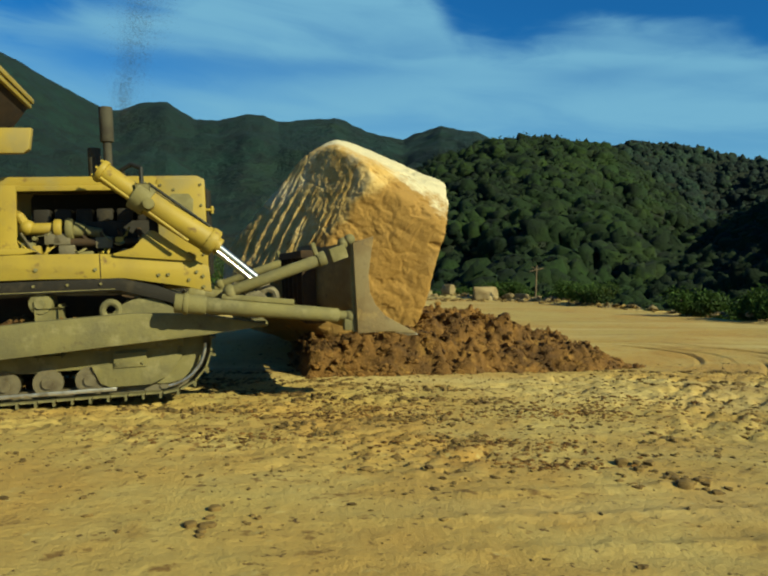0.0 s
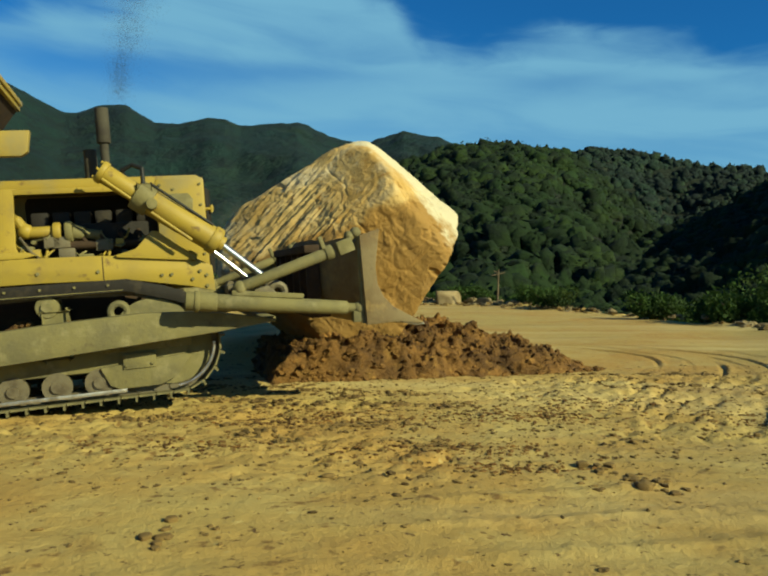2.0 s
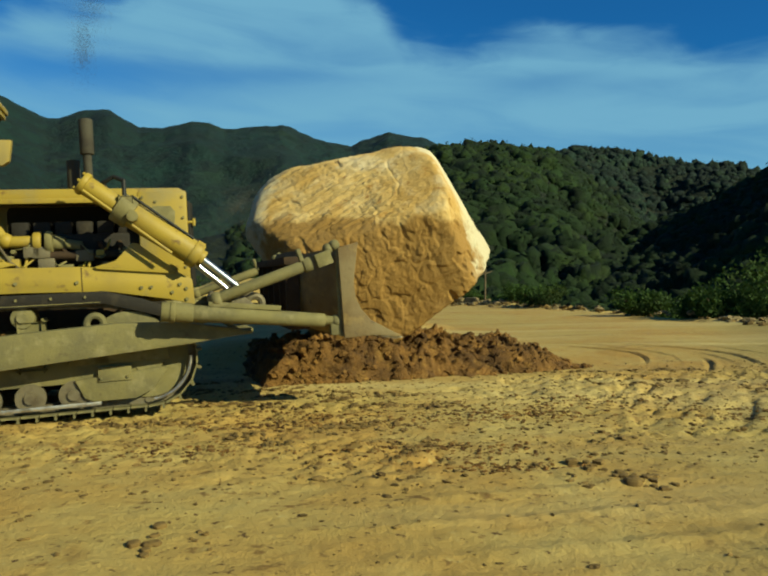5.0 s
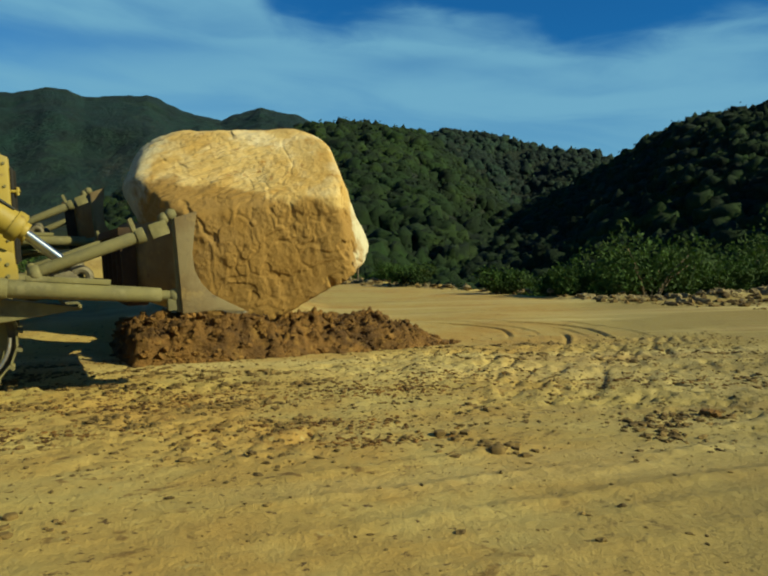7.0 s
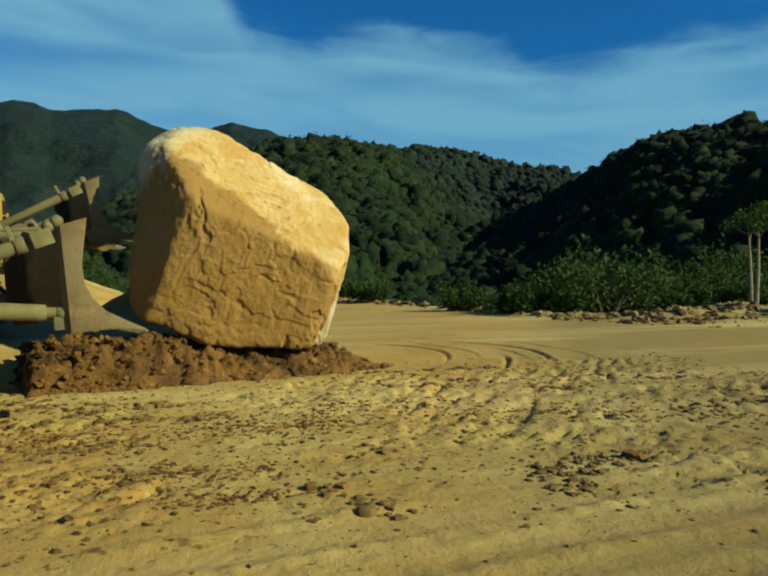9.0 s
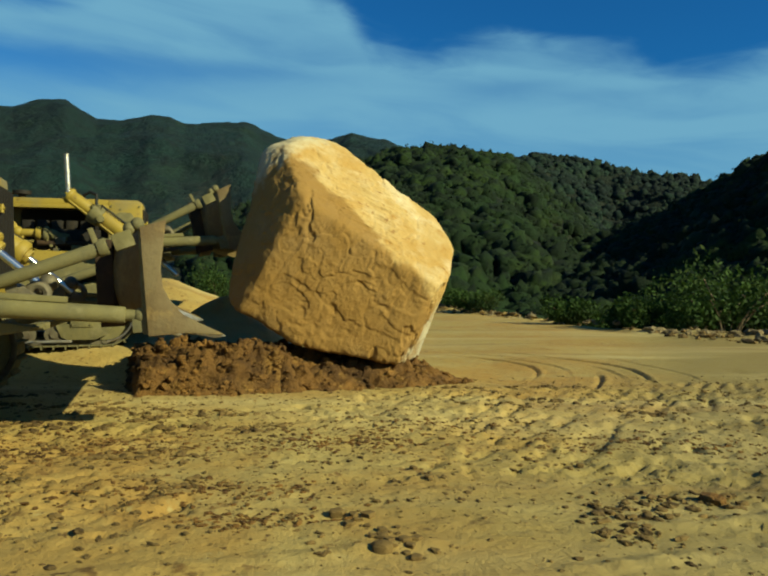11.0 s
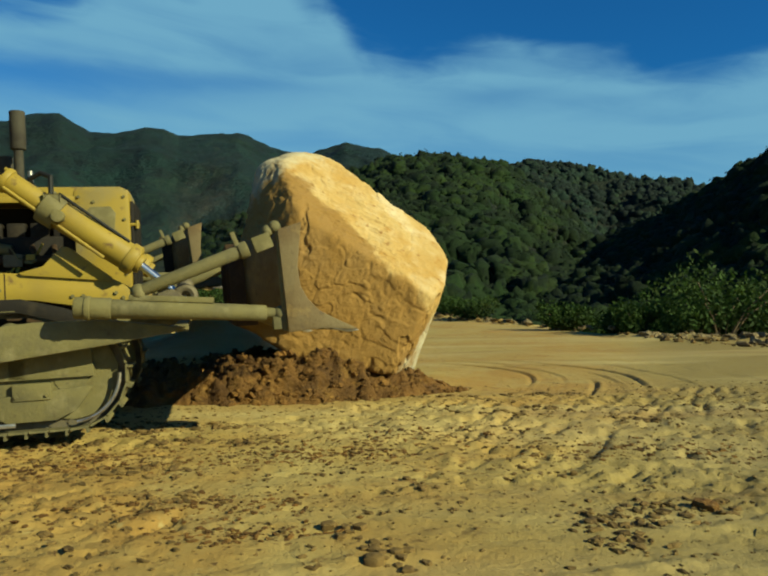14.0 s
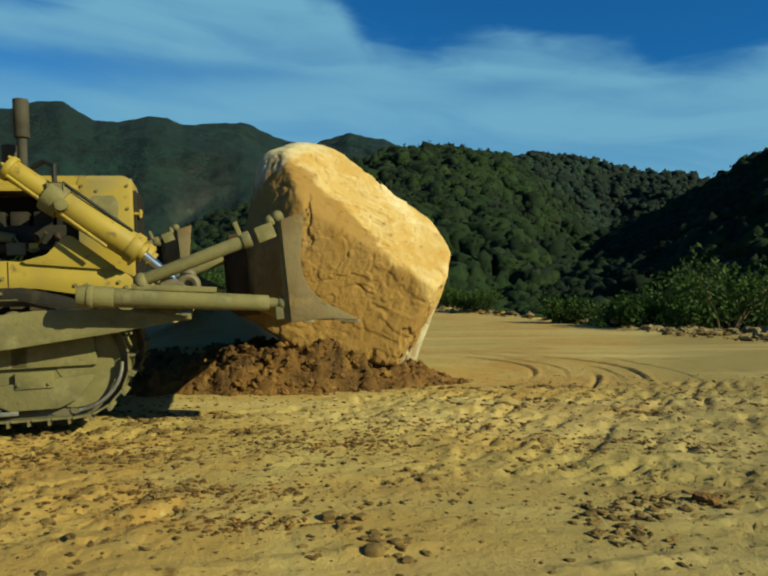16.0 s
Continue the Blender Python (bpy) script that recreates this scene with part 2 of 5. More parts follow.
# dark iron, blackened so its colour holds the deep shade on the machines
dark_mat = material("shade_dark_iron", (0.013, 0.010, 0.007), [((0.034, 0.025, 0.014), 6.0, 0.54, 0.74)], fine=40, rough=0.7, bump=0.3)
iron_mat = material("grey_cast_iron", (0.1364, 0.1116, 0.0682), [((0.0744, 0.0558, 0.0341), 5.0, 0.45, 0.68)], fine=40, rough=0.6, metal=0.3, bump=0.3)
# rust brown, darkened in colour to keep the blade's shaded back black
rust_mat = material("shade_darkened_rusty_steel", (0.0372, 0.02108, 0.00992), [((0.0682, 0.0372, 0.0155), 3.0, 0.48, 0.7), ((0.031, 0.0186, 0.01116), 7.0, 0.5, 0.7)], fine=30, rough=0.85, bump=0.3)
stack_mat = material("sooty_pipe", (0.0527, 0.0465, 0.031), [((0.031, 0.0248, 0.0186), 4.0, 0.45, 0.7)], fine=30, rough=0.8)
chrome_mat = material("polished_chrome", (0.62, 0.63, 0.63), [((0.5, 0.5, 0.49), 20, 0.5, 0.7)], rough=0.28, metal=1.0, bump=0)
worn_mat = material("bright_worn_steel", (0.55, 0.5, 0.42), [((0.3, 0.25, 0.18), 8, 0.45, 0.7)], rough=0.35, metal=0.9, bump=0.2)
rubber_mat = material("black_rubber_hose", (0.0124, 0.0124, 0.01116), rough=0.6, bump=0)


# ---------------- mesh helpers ----------------
def lattice(ix, iy, iz, seed):
    h = (ix * 374761393 + iy * 668265263 + iz * 2147483647 + seed * 1274126177) & 0xFFFFFFFF
    h = ((h ^ (h >> 13)) * 1274126177) & 0xFFFFFFFF
    return ((h ^ (h >> 16)) & 0xFFFF) / 65535.0


def vnoise(x, y, z, seed=0):
    """Smooth value noise, -1 to 1, of arrays."""
    x, y, z = np.broadcast_arrays(np.asarray(x, float), np.asarray(y, float), np.asarray(z, float))
    ix, iy, iz = np.floor(x).astype(np.int64), np.floor(y).astype(np.int64), np.floor(z).astype(np.int64)
    fx, fy, fz = x - ix, y - iy, z - iz
    fx, fy, fz = fx * fx * (3 - 2 * fx), fy * fy * (3 - 2 * fy), fz * fz * (3 - 2 * fz)
    total = 0
    for dx in (0, 1):
        for dy in (0, 1):
            for dz in (0, 1):
                wgt = (fx if dx else 1 - fx) * (fy if dy else 1 - fy) * (fz if dz else 1 - fz)
                total = total + wgt * lattice(ix + dx, iy + dy, iz + dz, seed)
    return total * 2 - 1


def fbm(x, y, z=0.0, octaves=4, seed=0, gain=0.5):
    total, amp = 0, 1.0
    for k in range(octaves):
        total = total + amp * vnoise(np.asarray(x) * 2 ** k, np.asarray(y) * 2 ** k, np.asarray(z) * 2 ** k, seed + k * 17)
        amp *= gain
    return total


def smooth(a, b, v):
    t = np.clip((v - a) / (b - a), 0, 1)
    return t * t * (3 - 2 * t)


def mesh_of(name, verts, faces, mat, smooth_shade=True):
    me = bpy.data.meshes.new(name)
    me.from_pydata([tuple(v) for v in verts], [], faces)
    me.materials.append(mat)
    if smooth_shade:
        me.polygons.foreach_set("use_smooth", [True] * len(me.polygons))
    me.update()
    return me


def grid_mesh(name, X, Y, Z, mat):
    ny, nx = X.shape
    verts = np.stack([X.ravel(), Y.ravel(), Z.ravel()], 1)
    a = (np.arange(ny - 1)[:, None] * nx + np.arange(nx - 1)[None, :]).ravel()
    faces = np.stack([a, a + 1, a + nx + 1, a + nx], 1)
    me = bpy.data.meshes.new(name)
    me.vertices.add(len(verts))
    me.vertices.foreach_set("co", verts.ravel())
    me.loops.add(faces.size)
    me.loops.foreach_set("vertex_index", faces.ravel())
    me.polygons.add(len(faces))
    me.polygons.foreach_set("loop_start", np.arange(len(faces)) * 4)
    me.polygons.foreach_set("use_smooth", np.ones(len(faces), bool))
    me.materials.append(mat)
    me.update(calc_edges=True)
    me.validate()
    return me


def part(name, bm, mat, parent, label="", at=None, sharp=35):
    """Links a bmesh as one mesh object under a thing or a part."""
    me = bpy.data.meshes.new(name)
    bm.normal_update()
    bm.to_mesh(me)
    bm.free()
    me.materials.append(mat)
    me.polygons.foreach_set("use_smooth", [True] * len(me.polygons))
    me.set_sharp_from_angle(angle=radians(sharp))
    ob = new(name, me)
    if parent is not None:
        ob.parent = parent
    if at is not None:
        ob.matrix_basis = at
    if label:
        ob["label"] = label
    return ob


def box(bm, x0, x1, y0, y1, z0, z1, bevel=0.012, m=None):
    got = bmesh.ops.create_cube(bm, size=1)["verts"]
    for v in got:
        v.co = Vector(((x0 + x1) / 2 + v.co.x * (x1 - x0), (y0 + y1) / 2 + v.co.y * (y1 - y0), (z0 + z1) / 2 + v.co.z * (z1 - z0)))
    if bevel:
        edges = list({e for v in got for e in v.link_edges})
        got = bmesh.ops.bevel(bm, geom=edges, offset=bevel, segments=2, affect="EDGES", profile=0.6)["verts"]
    if m is not None:
        bmesh.ops.transform(bm, matrix=m, verts=list({v for v in got}))
    return bm


def cyl(bm, p, q, r, r2=None, n=20, bevel=0.0):
    p, q = Vector(p), Vector(q)
    d = q - p
    m = Matrix.Translation((p + q) / 2) @ d.to_track_quat("Z", "Y").to_matrix().to_4x4()
    got = bmesh.ops.create_cone(bm, cap_ends=True, segments=n, radius1=r, radius2=r if r2 is None else r2, depth=d.length, matrix=m)["verts"]
    if bevel:
        rim = [e for e in {e for v in got for e in v.link_edges} if any(len(f.verts) > 4 for f in e.link_faces)]
        bmesh.ops.bevel(bm, geom=rim, offset=bevel, segments=2, affect="EDGES", profile=0.5)
    return bm


def prism(bm, pts, y0, y1, bevel=0.012):
    """A plate: an outline in x and z, from y0 to y1."""
    lo, hi = [bm.verts.new((x, y0, z)) for x, z in pts], [bm.verts.new((x, y1, z)) for x, z in pts]
    faces = [bm.faces.new(lo), bm.faces.new(hi[::-1])]
    n = len(pts)
    for k in range(n):
        faces.append(bm.faces.new((lo[k], hi[k], hi[(k + 1) % n], lo[(k + 1) % n])))
    bmesh.ops.recalc_face_normals(bm, faces=faces)
    if bevel:
        bmesh.ops.bevel(bm, geom=list({e for f in faces for e in f.edges}), offset=bevel, segments=2, affect="EDGES", profile=0.6)
    return bm


def tube(bm, pts, r, n=8):
    for p, q in zip(pts, pts[1:]):
        cyl(bm, p, q, r, n=n)
    for p in pts[1:-1]:
        bmesh.ops.create_uvsphere(bm, u_segments=n, v_segments=6, radius=r * 1.01, matrix=Matrix.Translation(p))
    return bm


def ring(bm, c, R, r, axis="Y", n=24, k=8):
    ax = {"X": (1, 2), "Y": (0, 2), "Z": (0, 1)}[axis]
    oth = {"X": 0, "Y": 1, "Z": 2}[axis]
    vs = []
    for i in range(n):
        a = 2 * math.pi * i / n
        row = []
        for j in range(k):
            b = 2 * math.pi * j / k
            co = [0, 0, 0]
            co[ax[0]], co[ax[1]], co[oth] = (R + r * math.cos(b)) * math.cos(a), (R + r * math.cos(b)) * math.sin(a), r * math.sin(b)
            row.append(bm.verts.new(Vector(c) + Vector(co)))
        vs.append(row)
    fs = []
    for i in range(n):
        for j in range(k):
            fs.append(bm.faces.new((vs[i][j], vs[(i + 1) % n][j], vs[(i + 1) % n][(j + 1) % k], vs[i][(j + 1) % k])))
    bmesh.ops.recalc_face_normals(bm, faces=fs)
    return bm


def ball(bm, c, r, sx=1, sy=1, sz=1, n=14):
    bmesh.ops.create_uvsphere(bm, u_segments=n, v_segments=n // 2 + 2, radius=1, matrix=Matrix.Translation(c) @ Matrix.Diagonal((r * sx, r * sy, r * sz, 1)))
    return bm


B = bmesh.new


# ---------------- ground ----------------
EDGE = [(-400, 75), (-60, 66), (-10, 60), (9, 58), (13.5, 48), (14.6, 38), (15, 29.5), (17.5, 26.5), (23, 28), (31, 31), (60, 36), (400, 60)]
EX, EY = np.array([p[0] for p in EDGE], float), np.array([p[1] for p in EDGE], float)


def ground_height(x, y):
    z = 0.025 * fbm(x * 0.35, y * 0.35, 0, 3, 5)
    rough = smooth(5.2, 6.4, y + 0.25 * x * 0.2) * (1 - smooth(11.2, 13.0, y - 0.12 * x)) * smooth(-7, -3, x) * (1 - smooth(9, 13, x))
    patch = smooth(-0.25, 0.45, fbm(x * 0.55, y * 0.75, 0, 3, 11))
    churn = fbm(x * 3.2, y * 4.5, 0, 3, 21, 0.6)
    z = z + rough * (0.35 + 0.65 * patch) * 0.022 * churn
    for k, (fx, fy, deep) in enumerate(((1.9, 3.4, 0.06), (3.4, 5.2, 0.05), (2.6, 2.2, 0.04))):
        seam = 1 - np.abs(fbm(x * fx, y * fy, k * 3.3, 2, 31 + k, 0.55))
        where = smooth(-0.05, 0.40, fbm(x * 1.1 + 9 * k, y * 1.6, 0, 3, 35 + k))
        z = z - rough * deep * smooth(0.91, 0.985, seam) * where * (0.35 + 0.65 * patch)
    z = z + rough * (0.2 + 0.8 * patch) * 0.035 * np.maximum(0, fbm(x * 7.5, y * 9, 0, 2, 37, 0.7) - 0.3)
    z = z + 0.006 * fbm(x * 5, y * 5, 0, 2, 41)
    # wheel ruts sweeping past in the foreground and behind
    for k, (c, amp) in enumerate(((4.05, 0.022), (4.75, 0.034), (5.3, 0.026), (3.3, 0.018), (3.65, 0.014), (4.4, 0.018))):
        line = y - (c + 0.10 * x + 0.012 * x * x + 0.1 * vnoise(x * 0.4, 0, k, 50))
        lug = 0.75 + 0.25 * np.sin((x + 0.6 * line) * 24 + 2 * vnoise(x, y, k, 53))
        z = z + amp * (0.8 + 1.1 * smooth(0, 3, x)) * np.exp(-(line / 0.085) ** 2) * lug * np.maximum(0, 0.55 + 0.6 * vnoise(x * 1.3, y * 1.3, k, 51))
    for k, rad in enumerate((3.9, 4.3, 4.9, 5.35, 5.9, 6.3, 7.2, 8.6)):
        rr = np.hypot(x - 2.3, (y - 15.4) * 1.15)
        sect = smooth(4.6, 6.2, x) * (1 - smooth(18.5, 20.5, y)) * smooth(11.6, 12.6, y)
        off = rr - rad - 0.15 * vnoise(x * 0.5, y * 0.5, k, 61)
        band = np.exp(-(off / 0.045) ** 2) - 0.5 * np.exp(-((off - 0.10) / 0.05) ** 2)
        z = z - (0.024 + 0.018 * (k % 2)) * band * sect * smooth(-0.5, 0.2, vnoise(x * 0.6, y * 0.6, k, 66))
    # slanting scuffs where tracks have turned
    along, across = 0.55 * x + 0.83 * y, 0.83 * x - 0.55 * y
    scuffed = smooth(2.0, 4.2, x) * (1 - smooth(9.5, 12, x)) * smooth(6.6, 8.2, y) * (1 - smooth(11.8, 13.5, y))
    mark = smooth(0.20, 0.62, fbm(along * 1.5, across * 5.2, 0, 3, 91, 0.55)) * smooth(-0.4, 0.25, fbm(x * 0.8, y * 0.8, 0, 2, 93))
    z = z - 0.045 * scuffed * mark
    z = z + 0.016 * scuffed * fbm(along * 2.6, across * 7.0, 3, 2, 95)
    # prints of crawler lugs, slanting across two lanes
    for k, (c, slope, wide) in enumerate(((10.9, -0.05, 0.36), (9.7, -0.02, 0.30), (12.9, 0.03, 0.30))):
        line = y - (c + slope * (x - 5) + 0.08 * vnoise(x * 0.5, 0, k, 58))
        lane = np.exp(-(line / wide) ** 4) * smooth(4.0 + 0.6 * k, 5.0 + 0.6 * k, x) * (1 - smooth(8.5 + k, 10.5 + k, x))
        phase = (x - 0.75 * line) / 0.34 + 0.25 * vnoise(x * 1.1, y * 1.1, k, 59)
        lug = np.abs(phase - np.round(phase)) * 2
        z = z - lane * smooth(-0.15, 0.4, vnoise(x * 0.9, y * 0.9, k, 57)) * (0.034 * smooth(0.42, 0.15, lug) - 0.018 * smooth(0.55, 0.8, lug))
    # spoil bank behind the machines
    bank = smooth(12.6, 15.2, y + 0.18 * x) * (1 - smooth(0.2, 1.8, x - 0.25 * (y - 15))) * (1 - smooth(22, 30, y))
    z = z + bank * (0.38 + 0.10 * fbm(x * 0.6, y * 0.6, 0, 3, 71))
    far_bank = np.exp(-(((x + 2.6) / 3.4) ** 2 + ((y - 21.5) / 2.6) ** 2))
    z = z + 1.25 * far_bank * (1 + 0.2 * fbm(x * 0.4, y * 0.4, 0, 3, 75))
    near_bank = np.exp(-(((x - 0.4) / 1.1) ** 2 + ((y - 17.1) / 0.85) ** 2))
    z = z + 0.85 * near_bank * (1 + 0.25 * fbm(x * 1.2, y * 1.2, 0, 3, 77))
    # rim of rubble, then the fall into the valley
    edge = np.interp(x, EX, EY)
    d = y - edge
    z = z + np.exp(-((d + 1.5) / 1.6) ** 2) * (0.22 + 0.22 * fbm(x * 0.8, y * 0.8, 0, 3, 81))
    z = z + smooth(-9, -3, d) * (1 - smooth(-1, 1, d)) * 0.08 * fbm(x * 2, y * 2, 0, 2, 85)
    z = z - smooth(0.5, 30, d) * 9.0
    z = z + smooth(-18, -90, y) * 1.5
    return z


def spaced(lo, a, b, hi, step, grow=1.16):
    mid = list(np.arange(a, b + 1e-6, step))
    left, s, v = [], step, a
    while v > lo:
        s *= grow
        v -= s
        left.append(max(v, lo))
    right, s, v = [], step, b
    while v < hi:
        s *= grow
        v += s
        right.append(min(v, hi))
    return np.array(left[::-1] + mid + right)


gx = spaced(-1500, -5.0, 9.5, 1500, 0.047, 1.10)
gy = spaced(-300, 2.8, 18.5, 1800, 0.047, 1.07)
GX, GY = np.meshgrid(gx, gy)
ground = new("ground", grid_mesh("ground", GX, GY, ground_height(GX, GY), soil_mat))
tagged(ground, "dry yellow-brown packed soil with ruts and churned clods", "ground", kind="structure")


def scatter_lumps(name, places, sizes, mat, label, category, seed, subdiv=2, flat=0.7, kind="stuff"):
    """Many small uneven lumps in one mesh."""
    rnd = np.random.RandomState(seed)
    bm = bmesh.new()
    bmesh.ops.create_icosphere(bm, subdivisions=subdiv, radius=1)
    base = np.array([v.co[:] for v in bm.verts])
    faces = np.array([[v.index for v in f.verts] for f in bm.faces])
    bm.free()
    vs, fs = [], []
    for k, (p, s) in enumerate(zip(places, sizes)):
        b = base * (1 + 0.62 * vnoise(base[:, 0] * 1.6 + k * 3.7, base[:, 1] * 1.6, base[:, 2] * 1.6, seed))[:, None]
        a = rnd.rand() * 6.283
        ca, sa = math.cos(a), math.sin(a)
        b = b * np.array([1 + 0.5 * rnd.rand(), 0.7 + 0.4 * rnd.rand(), flat]) * s
        b = np.stack([b[:, 0] * ca - b[:, 1] * sa, b[:, 0] * sa + b[:, 1] * ca, b[:, 2]], 1)
        vs.append(b + np.asarray(p))
        fs.append(faces + k * len(base))
    V, Fc = np.concatenate(vs), np.concatenate(fs)
    me = bpy.data.meshes.new(name)
    me.vertices.add(len(V))
    me.vertices.foreach_set("co", V.ravel())
    me.loops.add(Fc.size)
    me.loops.foreach_set("vertex_index", Fc.ravel())
    me.polygons.add(len(Fc))
    me.polygons.foreach_set("loop_start", np.arange(len(Fc)) * 3)
    me.polygons.foreach_set("use_smooth", np.zeros(len(Fc), bool))
    me.materials.append(mat)
    me.update(calc_edges=True)
    return tagged(new(name, me), label, category, kind=kind)


rnd = np.random.RandomState(7)
px, py = rnd.uniform(-5, 11, 90000), rnd.uniform(3.2, 14.5, 90000)
zone = smooth(4.4, 6.4, py + 0.25 * fbm(px * 0.6, py * 0.6, 0, 2, 15)) * (1 - smooth(11.2, 13.8, py - 0.1 * px))
broken = smooth(0.12, 0.55, fbm(px * 1.25, py * 2.1, 0, 3, 12)) * smooth(-0.5, 0.3, fbm(px * 0.4, py * 0.5, 0, 2, 11))
keep = rnd.rand(len(px)) < zone * (0.12 + 0.50 * broken) + 0.012
px, py, broken = px[keep], py[keep], broken[keep]
size = 0.007 + (0.022 + 0.026 * broken) * rnd.rand(len(px)) ** 3.0
pz = ground_height(px, py)
places = np.stack([px, py, pz + size * 0.1], 1)
for pick, fineness, seed in ((size < 0.022, 1, 3), (size >= 0.022, 2, 4)):
    order = np.flatnonzero(pick)[:15000 if fineness == 1 else 1800]
    scatter_lumps("soil_clods", places[order], size[order], clod_mat, "crumbled dry brown clods strewn over the packed soil", "clods", seed, subdiv=fineness, flat=0.55)

for k, (mx, my, sx, sy, n) in enumerate(((-0.5, 8.6, 0.95, 0.35, 700), (2.3, 8.75, 0.6, 0.25, 320), (0.9, 6.95, 0.6, 0.22, 300), (-1.6, 7.1, 0.7, 0.2, 220), (1.5, 6.2, 0.3, 0.12, 120), (5.6, 8.6, 0.8, 0.3, 320), (3.3, 9.6, 0.9, 0.3, 300))):
    cr = np.random.RandomState(140 + k)
    n = int(n * 1.5)
    cx, cy = mx + sx * cr.normal(size=n), my + sy * cr.normal(size=n)
    cs = 0.007 + 0.024 * cr.rand(n) ** 2.5
    scatter_lumps("churned_soil", np.stack([cx, cy, ground_height(cx, cy) + cs * 0.1], 1), cs, damp_mat, "patch of darker crumbled soil turned up by tracks", "soil", 150 + k, subdiv=1, flat=0.5)

# ---------------- hills and woods ----------------
def ridge(name, table, r0, r1, z0, label, mat, seed, bump, lower=0.0, near=None, behind=1.25, n_az=260, n_r=70):
    """A wooded slope that rises from r0 to its crest at r1; the table gives the crest's angle above the eye over the bearing."""
    az_t, el_t = np.array(table).T
    el_t = el_t - lower
    az = np.linspace(az_t[0], az_t[-1], n_az)
    f = np.linspace(0, behind, n_r)
    A, Fr = np.meshgrid(np.radians(az), f)
    if near:
        r1 = np.interp(np.degrees(A), [p[0] for p in near], [p[1] for p in near])
    R = r0 + (r1 - r0) * Fr
    crest = 1.6 + r1 * np.tan(np.radians(np.interp(np.degrees(A), az_t, el_t)))
    up = np.where(Fr <= 1, smooth(-0.05, 1.05, Fr) * 0.55 + Fr * 0.45, 1 - (Fr - 1) * 1.4)
    Z = z0 + (crest - z0) * up
    X, Y = R * np.sin(A), R * np.cos(A)
    unit = float(np.max(r1))
    spur = fbm(X / (unit * 0.12), Y / (unit * 0.12), 0, 4, seed)
    Z = Z + bump * (np.minimum(spur, 0.2) - 0.2) * np.sin(np.clip(Fr, 0, 1) * math.pi) * (crest - z0) * 0.10
    Z = Z + 0.006 * bump * (crest - z0) * fbm(X / (unit * 0.018), Y / (unit * 0.018), 0, 3, seed + 5)
    ob = new(name, grid_mesh(name, X, Y, Z, mat))
    tagged(ob, label, "hill", kind="structure")

    def height(a, fr):
        i, j = np.clip(fr / behind * (n_r - 1), 0, n_r - 1.001), np.clip((a - az[0]) / (az[-1] - az[0]) * (n_az - 1), 0, n_az - 1.001)
        ii, jj = i.astype(int), j.astype(int)
        u, v = i - ii, j - jj
        g = lambda M: M[ii, jj] * (1 - u) * (1 - v) + M[ii + 1, jj] * u * (1 - v) + M[ii, jj + 1] * (1 - u) * v + M[ii + 1, jj + 1] * u * v
        return np.stack([g(X), g(Y), g(Z)], 1)
    return height


FAR = [(-75, 13), (-50, 15), (-34, 16.2), (-28, 15), (-26.5, 14.4), (-24.6, 13.4), (-22.8, 12.6), (-21.0, 11.8), (-20.2, 11.9), (-18.6, 12.6), (-16.8, 12.8), (-14.7, 11.7), (-13, 11.8), (-11.0, 12.4), (-9.6, 12.4), (-8.4, 11.9), (-5.5, 12.2), (-4.0, 12.35), (-2.6, 11.8), (-1.1, 11.2), (1.4, 10.8), (2.3, 11.2), (4.3, 11.85), (5.6, 11.5), (7.0, 11.4), (8.5, 10.7), (11, 9.8), (16, 8.8), (22, 8), (40, 7)]
MID = [(-14, 3.0), (-8, 4.4), (-2, 6.6), (2, 8.4), (5, 9.7), (7.0, 10.4), (8.5, 10.7), (10.6, 10.75), (12.9, 10.7), (14.4, 10.35), (16.4, 10.15), (17.4, 10.1), (18.5, 10.45), (20, 10.3), (22.6, 9.9), (25.0, 9.2), (26.5, 8.7), (28, 8.6), (29.6, 8.5), (31.6, 7.6), (36, 6.5), (44, 5)]
RIGHT = [(14, 1.5), (20, 3.2), (25, 4.8), (28, 6.0), (30, 7.0), (31.6, 7.7), (33.2, 8.6), (35.0, 9.7), (37.0, 10.4), (40.3, 10.7), (44, 10.9), (52, 11.5), (64, 12), (85, 10), (100, 8)]
SPUR = MID[:11] + [(17.6, 9.5), (19.4, 8.1), (21.2, 6.6), (23.0, 5.0), (24.8, 3.4), (26.5, 1.8), (29.0, -0.6), (34, -2.5)]
ridge("hill_far", FAR, 260, 1150, -20, "distant wooded mountain ridge, blue-green haze put into its colour", far_mat, 101, 1.0, n_az=620, n_r=110)
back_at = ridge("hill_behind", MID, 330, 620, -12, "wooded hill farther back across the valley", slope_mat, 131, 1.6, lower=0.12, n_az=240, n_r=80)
mid_at = ridge("hill_middle", SPUR, 95, 330, -8, "dark green forested spur across the valley", slope_mat, 111, 3.0, lower=0.22, n_az=240, n_r=80)
right_at = ridge("hill_right", RIGHT, 62, 210, -7, "steep shaded forested hillside", slope_mat, 121, 0.8, lower=0.45, near=[(14, 290), (28, 260), (40, 180), (55, 125), (100, 110)], n_az=240, n_r=80)


